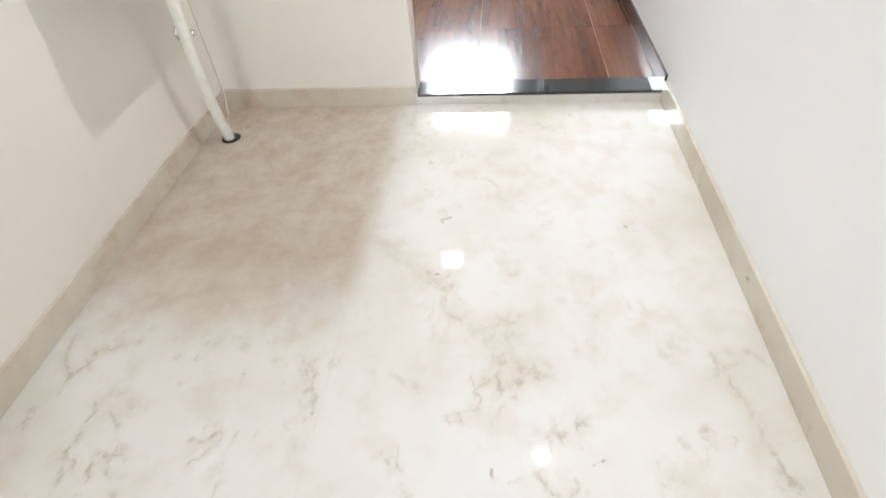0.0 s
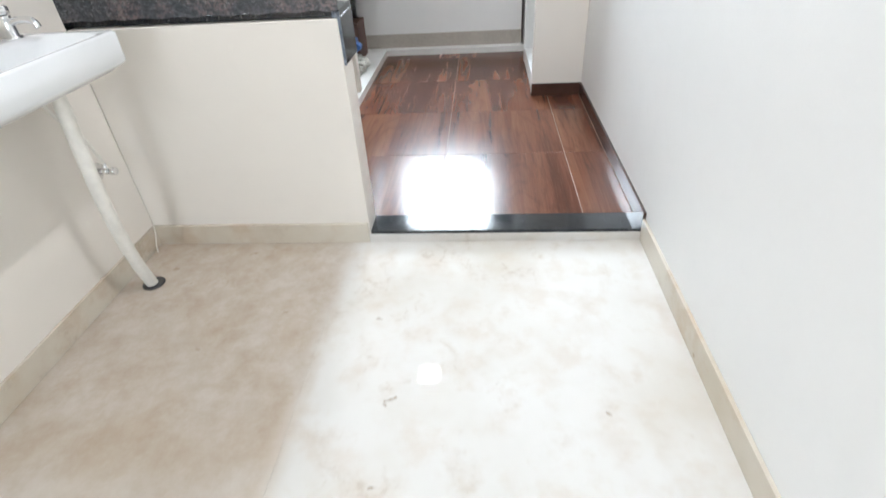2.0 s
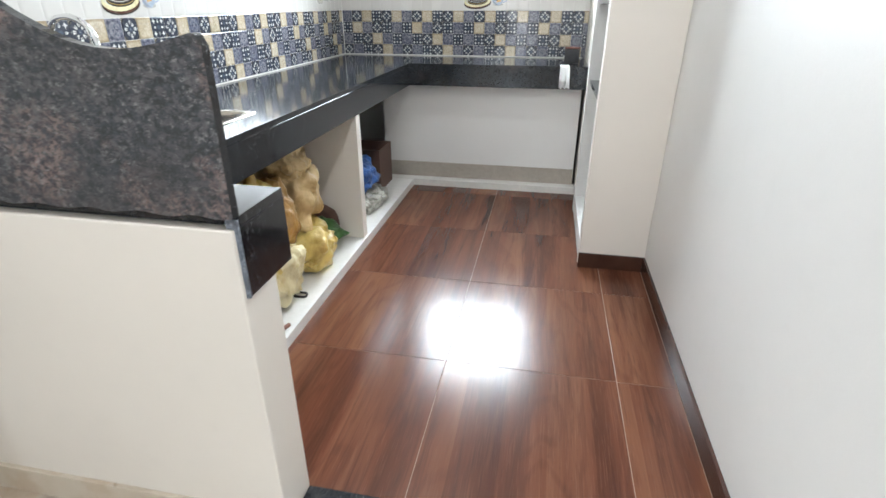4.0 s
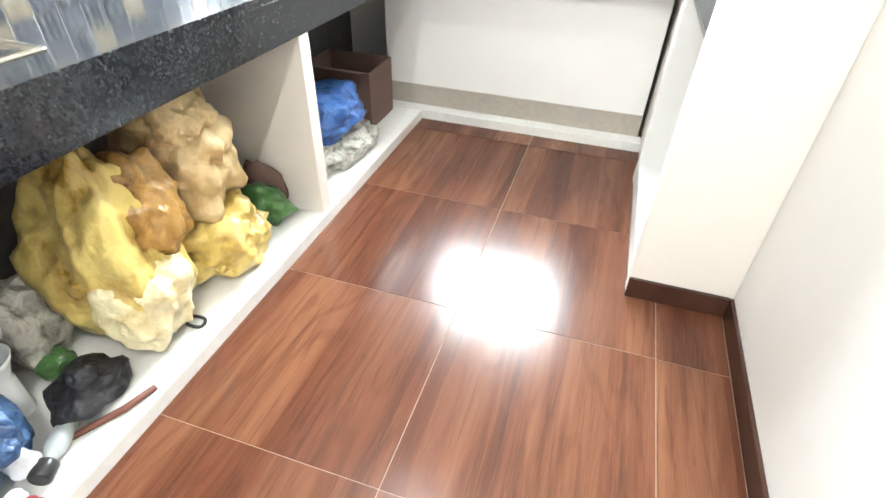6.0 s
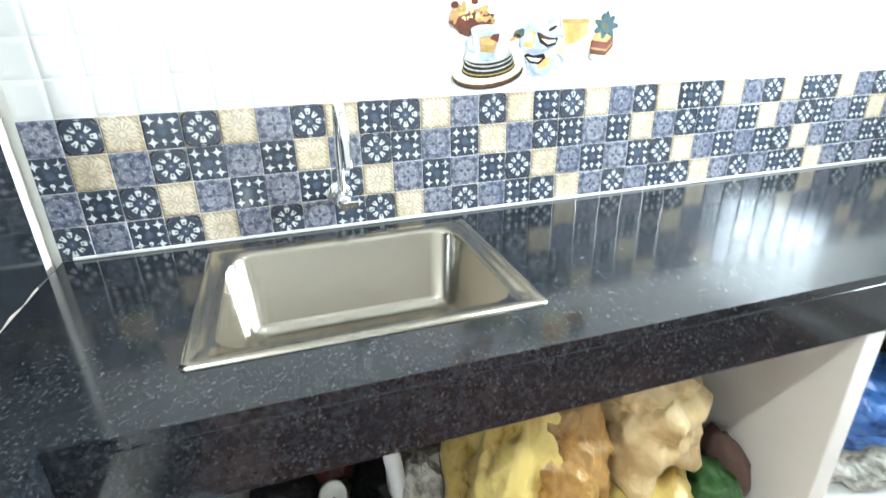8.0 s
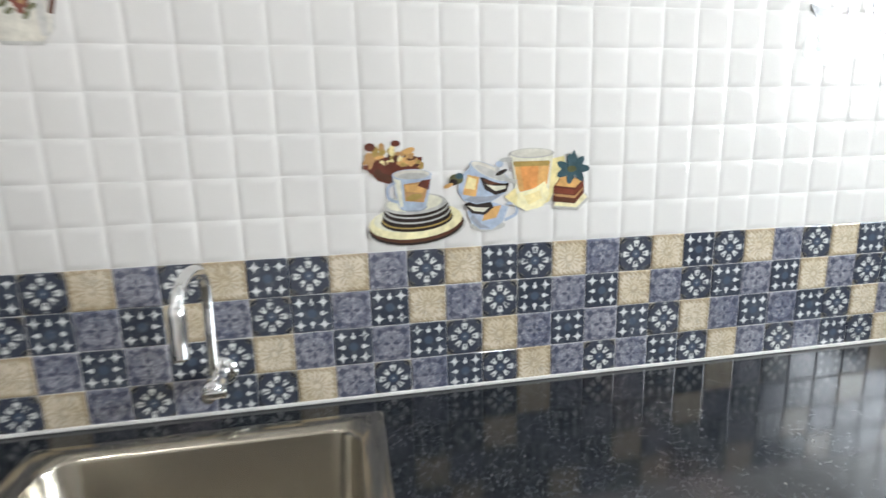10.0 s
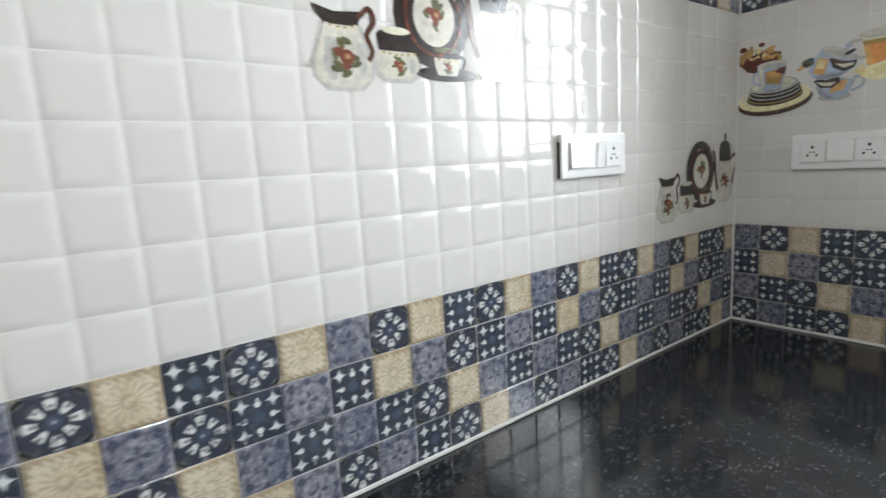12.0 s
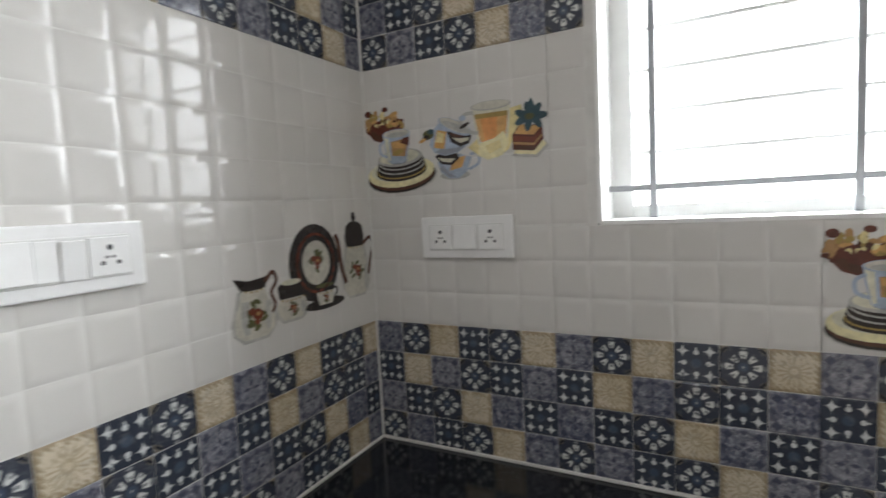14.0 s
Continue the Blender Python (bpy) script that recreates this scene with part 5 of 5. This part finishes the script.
# second bay
crumpled("blue_sheet", (0.39, 2.02, LEDGE + 0.11), (0.15, 0.23, 0.095), 31, "blue_bag", "folded bright blue plastic sheet on grey cloth", "plastic sheet", 0.5, 3.4, (0, 0, 0), 2.6, 4)
crumpled("grey_cloth", (0.445, 2.02, LEDGE), (0.155, 0.24, 0.062), 33, "grey_bag", "crumpled grey-white cloth on the ledge", "cloth", 0.6, 4.0, (0, 0, 0), 2.6, 4)
carton = empty("carton_box", (0.33, 2.44, LEDGE), "open brown carton box at the end of the bay", "box")
for x0, x1, y0, y1, z0, z1 in ((-0.17, 0.17, -0.13, 0.13, 0.0, 0.006), (-0.17, -0.164, -0.13, 0.13, 0.006, 0.27), (0.164, 0.17, -0.13, 0.13, 0.006, 0.27), (-0.164, 0.164, -0.13, -0.124, 0.006, 0.27), (-0.164, 0.164, 0.124, 0.13, 0.006, 0.27)):
    bm = bmesh.new()
    box(bm, x0, x1, y0, y1, z0, z1)
    part("bottom" if z1 < 0.01 else "side", bm, "carton", carton)
bm = bmesh.new()
vs = box(bm, -0.17, 0.17, -0.12, 0.0, -0.002, 0.002)
bmesh.ops.transform(bm, matrix=Matrix.Translation((0, -0.13, 0.27)) @ Matrix.Rotation(radians(-18), 4, "X"), verts=vs)
part("flap", bm, "carton", carton)

# far end of the worktop
tin = empty("spice_tin", (1.655, 2.80, TOP), "small dark tin on the far worktop", "tin")
bm = bmesh.new()
box(bm, -0.045, 0.045, -0.03, 0.03, 0.0005, 0.085, 0.004)
part("tin_body", bm, "black_bag", tin)
bm = bmesh.new()
box(bm, -0.047, 0.047, -0.032, 0.032, 0.086, 0.100, 0.003)
part("lid", bm, "p_wine", tin, "dull purple lid")
bm = bmesh.new()
cols = []
for i in range(9):
    x = 1.585 + 0.055 * i / 8
    s = 0.004 * math.sin(i * 1.7)
    cols.append([bm.verts.new(p) for p in ((x, 2.68 + s, TOP + 0.002), (x, 2.602, TOP + 0.003), (x + s, 2.5975 - abs(s), TOP - 0.006), (x + 2 * s, 2.596 - abs(s), TOP - 0.075), (x + 3 * s, 2.597 - abs(s), TOP - 0.125 - 2 * s))])
for a, b in zip(cols, cols[1:]):
    for k in range(4):
        bm.faces.new((a[k], b[k], b[k + 1], a[k + 1])).smooth = True
rag = tagged(part("dish_cloth", bm, "white_bag"), "white dish cloth hanging over the worktop edge", "cloth")
rag.modifiers.new("thickness", "SOLIDIFY").thickness = 0.003

# ---- tiles, one object each ----
LAYOUT = ("RBSRCB", "BSRCBS", "SCBRSB", "BRCSRC")      # rows from the bottom up
SQ = 0.075


def square_mesh(name, a0, a1, b0, b1, mat):
    """One raised square of glaze; (a0..b1) is the part of it that is laid, in its own metres."""
    bm = bmesh.new()
    uv = bm.loops.layers.uv.new("UVMap")
    edge, lift = (0.0095, 0.0009) if mat == "white_tile" else (0.0034, 0.0012)
    rings = []
    steps = ((0.0, -lift - 0.0006), (edge * 0.4, -lift * 0.4), (edge, 0.0))
    if mat == "white_tile":
        steps = ((0.0, -0.0021), (0.0014, -0.0016), (0.0052, -0.00062), (0.0082, -0.00012), (0.0105, 0.0), (0.0135, 0.00004))
    for inset, h in steps:
        rings.append([bm.verts.new((u, v, FACE - 0.0008 + h)) for u, v in ((a0 + inset, b0 + inset), (a1 - inset, b0 + inset), (a1 - inset, b1 - inset), (a0 + inset, b1 - inset))])
    face = bm.faces.new(rings[-1])
    for lo, hi in zip(rings, rings[1:]):
        for k in range(4):
            bm.faces.new((lo[k], lo[(k + 1) % 4], hi[(k + 1) % 4], hi[k]))
    for f in bm.faces:
        for l in f.loops:
            l[uv].uv = (l.vert.co.x / SQ, l.vert.co.y / SQ)
        f.smooth = mat == "white_tile" and f is not face
    return mesh(name, bm, mat)


MATS = {"R": "rosette", "S": "star", "B": "blue", "C": "sand"}
stock = {}
dice = random.Random(77)



def lay(parent, m, along, z, clip, deco):
    """The squares of one 450 x 300 mm tile that starts at along, trimmed to clip = (u0, u1, v0, v1), each an object of its own."""
    u0, u1, v0, v1 = clip
    for row in range(4):
        for col in range(6):
            a0, a1 = max(u0 + 0.0004, col * SQ + 0.0002) - col * SQ, min(u1 - 0.0004, (col + 1) * SQ - 0.0002) - col * SQ
            b0, b1 = max(v0 + 0.0004, row * SQ + 0.0002) - row * SQ, min(v1 - 0.0004, (row + 1) * SQ - 0.0002) - row * SQ
            if a1 - a0 < 0.02 or b1 - b0 < 0.02:
                continue
            mat = MATS[LAYOUT[row][col]] if deco else "white_tile"
            key = (mat, round(a0, 3), round(a1, 3), round(b0, 3), round(b1, 3))
            if key not in stock:
                stock[key] = square_mesh("wall_tile", a0, a1, b0, b1, mat)
            ob = new("wall_tile", stock[key])
            at, up = along + col * SQ, z + row * SQ
            ob.matrix_world = Matrix.Translation((0, at, up) if m is LEFT else (at, YF, up)) @ m @ pose(0, 0, 0, dice.uniform(-0.35, 0.35), dice.uniform(-0.35, 0.35), 0)
            ob.parent = parent


BANDS = (("lower", True), ("middle", False), ("upper_middle", False), ("upper", True))
for band, (word, deco) in enumerate(BANDS):
    z = TOP + 0.3 * band
    look_of = "blue, cream and dark patterned square wall tiles" if deco else "glossy white bevelled square wall tiles"
    bm = bmesh.new()
    box(bm, -0.011, FACE - 0.0026, 0.008, YF - 0.003, z, z + 0.3)
    side = tagged(part("wall_tiling_side_" + word, bm, "joint"), look_of + " along the worktop", "tiling", kind="structure")
    bm = bmesh.new()
    end = new("wall_tiling_end_" + word)
    tagged(end, look_of + " beside the window", "tiling", kind="structure")
    for k in range(7):
        y = 0.45 * k
        lay(side, LEFT, y, z, (0.008 if k == 0 else 0.0, min(0.45, YF - 0.003 - y), 0.0, 0.3), deco)
    for k in range(4):
        x = 0.003 + 0.449 * k
        wide = min(0.45, CX + 0.02 - x)
        pieces = [(0.0, wide, 0.0, 0.3)]
        if z + 0.3 > WZ0 + 0.004:
            zc = min(max(WZ0 - 0.004 - z, 0.0), 0.3)
            pieces = [(0.0, wide, 0.0, zc)] if zc > 0.01 else []
            if x < WX0 - 0.02:
                pieces.append((0.0, min(wide, WX0 - 0.004 - x), zc, 0.3))
            if x + wide > WX1 + 0.02:
                pieces.append((max(0.0, WX1 + 0.004 - x), wide, zc, 0.3))
        for q in pieces:
            if q[1] - q[0] > 0.01:
                box(bm, x + q[0], x + q[1], YF - FACE + 0.0026, YF + 0.011, z + q[2], z + q[3])
                lay(end, END, x, z, q, deco)
    part("tile_bed", bm, "joint", end)

# wood-look floor tiles of 600 mm
xs, ys = (0.645, 1.240, 1.832, XR - 0.011), (0.104, 0.700, 1.300, 1.900, 2.500, 2.618)
slabs = {}
for i in range(3):
    for j in range(5):
        x0, x1, y0, y1 = xs[i], xs[i + 1], ys[j], ys[j + 1]
        if i == 2 and j > 2:
            continue
        if x1 > CX and j >= 2:
            x1 = min(x1, CX + 0.03) if j > 2 else x1
        bm = bmesh.new()
        w, d = (x1 - x0) / 2, (y1 - y0) / 2
        box(bm, -w + 0.0011, w - 0.0011, -d + 0.0011, d - 0.0011, -0.011, 0.0, 0.0008)
        ob = part("floor_tile", bm, "wood", kitchen_floor)
        ob.location = ((x0 + x1) / 2, (y0 + y1) / 2, KF)
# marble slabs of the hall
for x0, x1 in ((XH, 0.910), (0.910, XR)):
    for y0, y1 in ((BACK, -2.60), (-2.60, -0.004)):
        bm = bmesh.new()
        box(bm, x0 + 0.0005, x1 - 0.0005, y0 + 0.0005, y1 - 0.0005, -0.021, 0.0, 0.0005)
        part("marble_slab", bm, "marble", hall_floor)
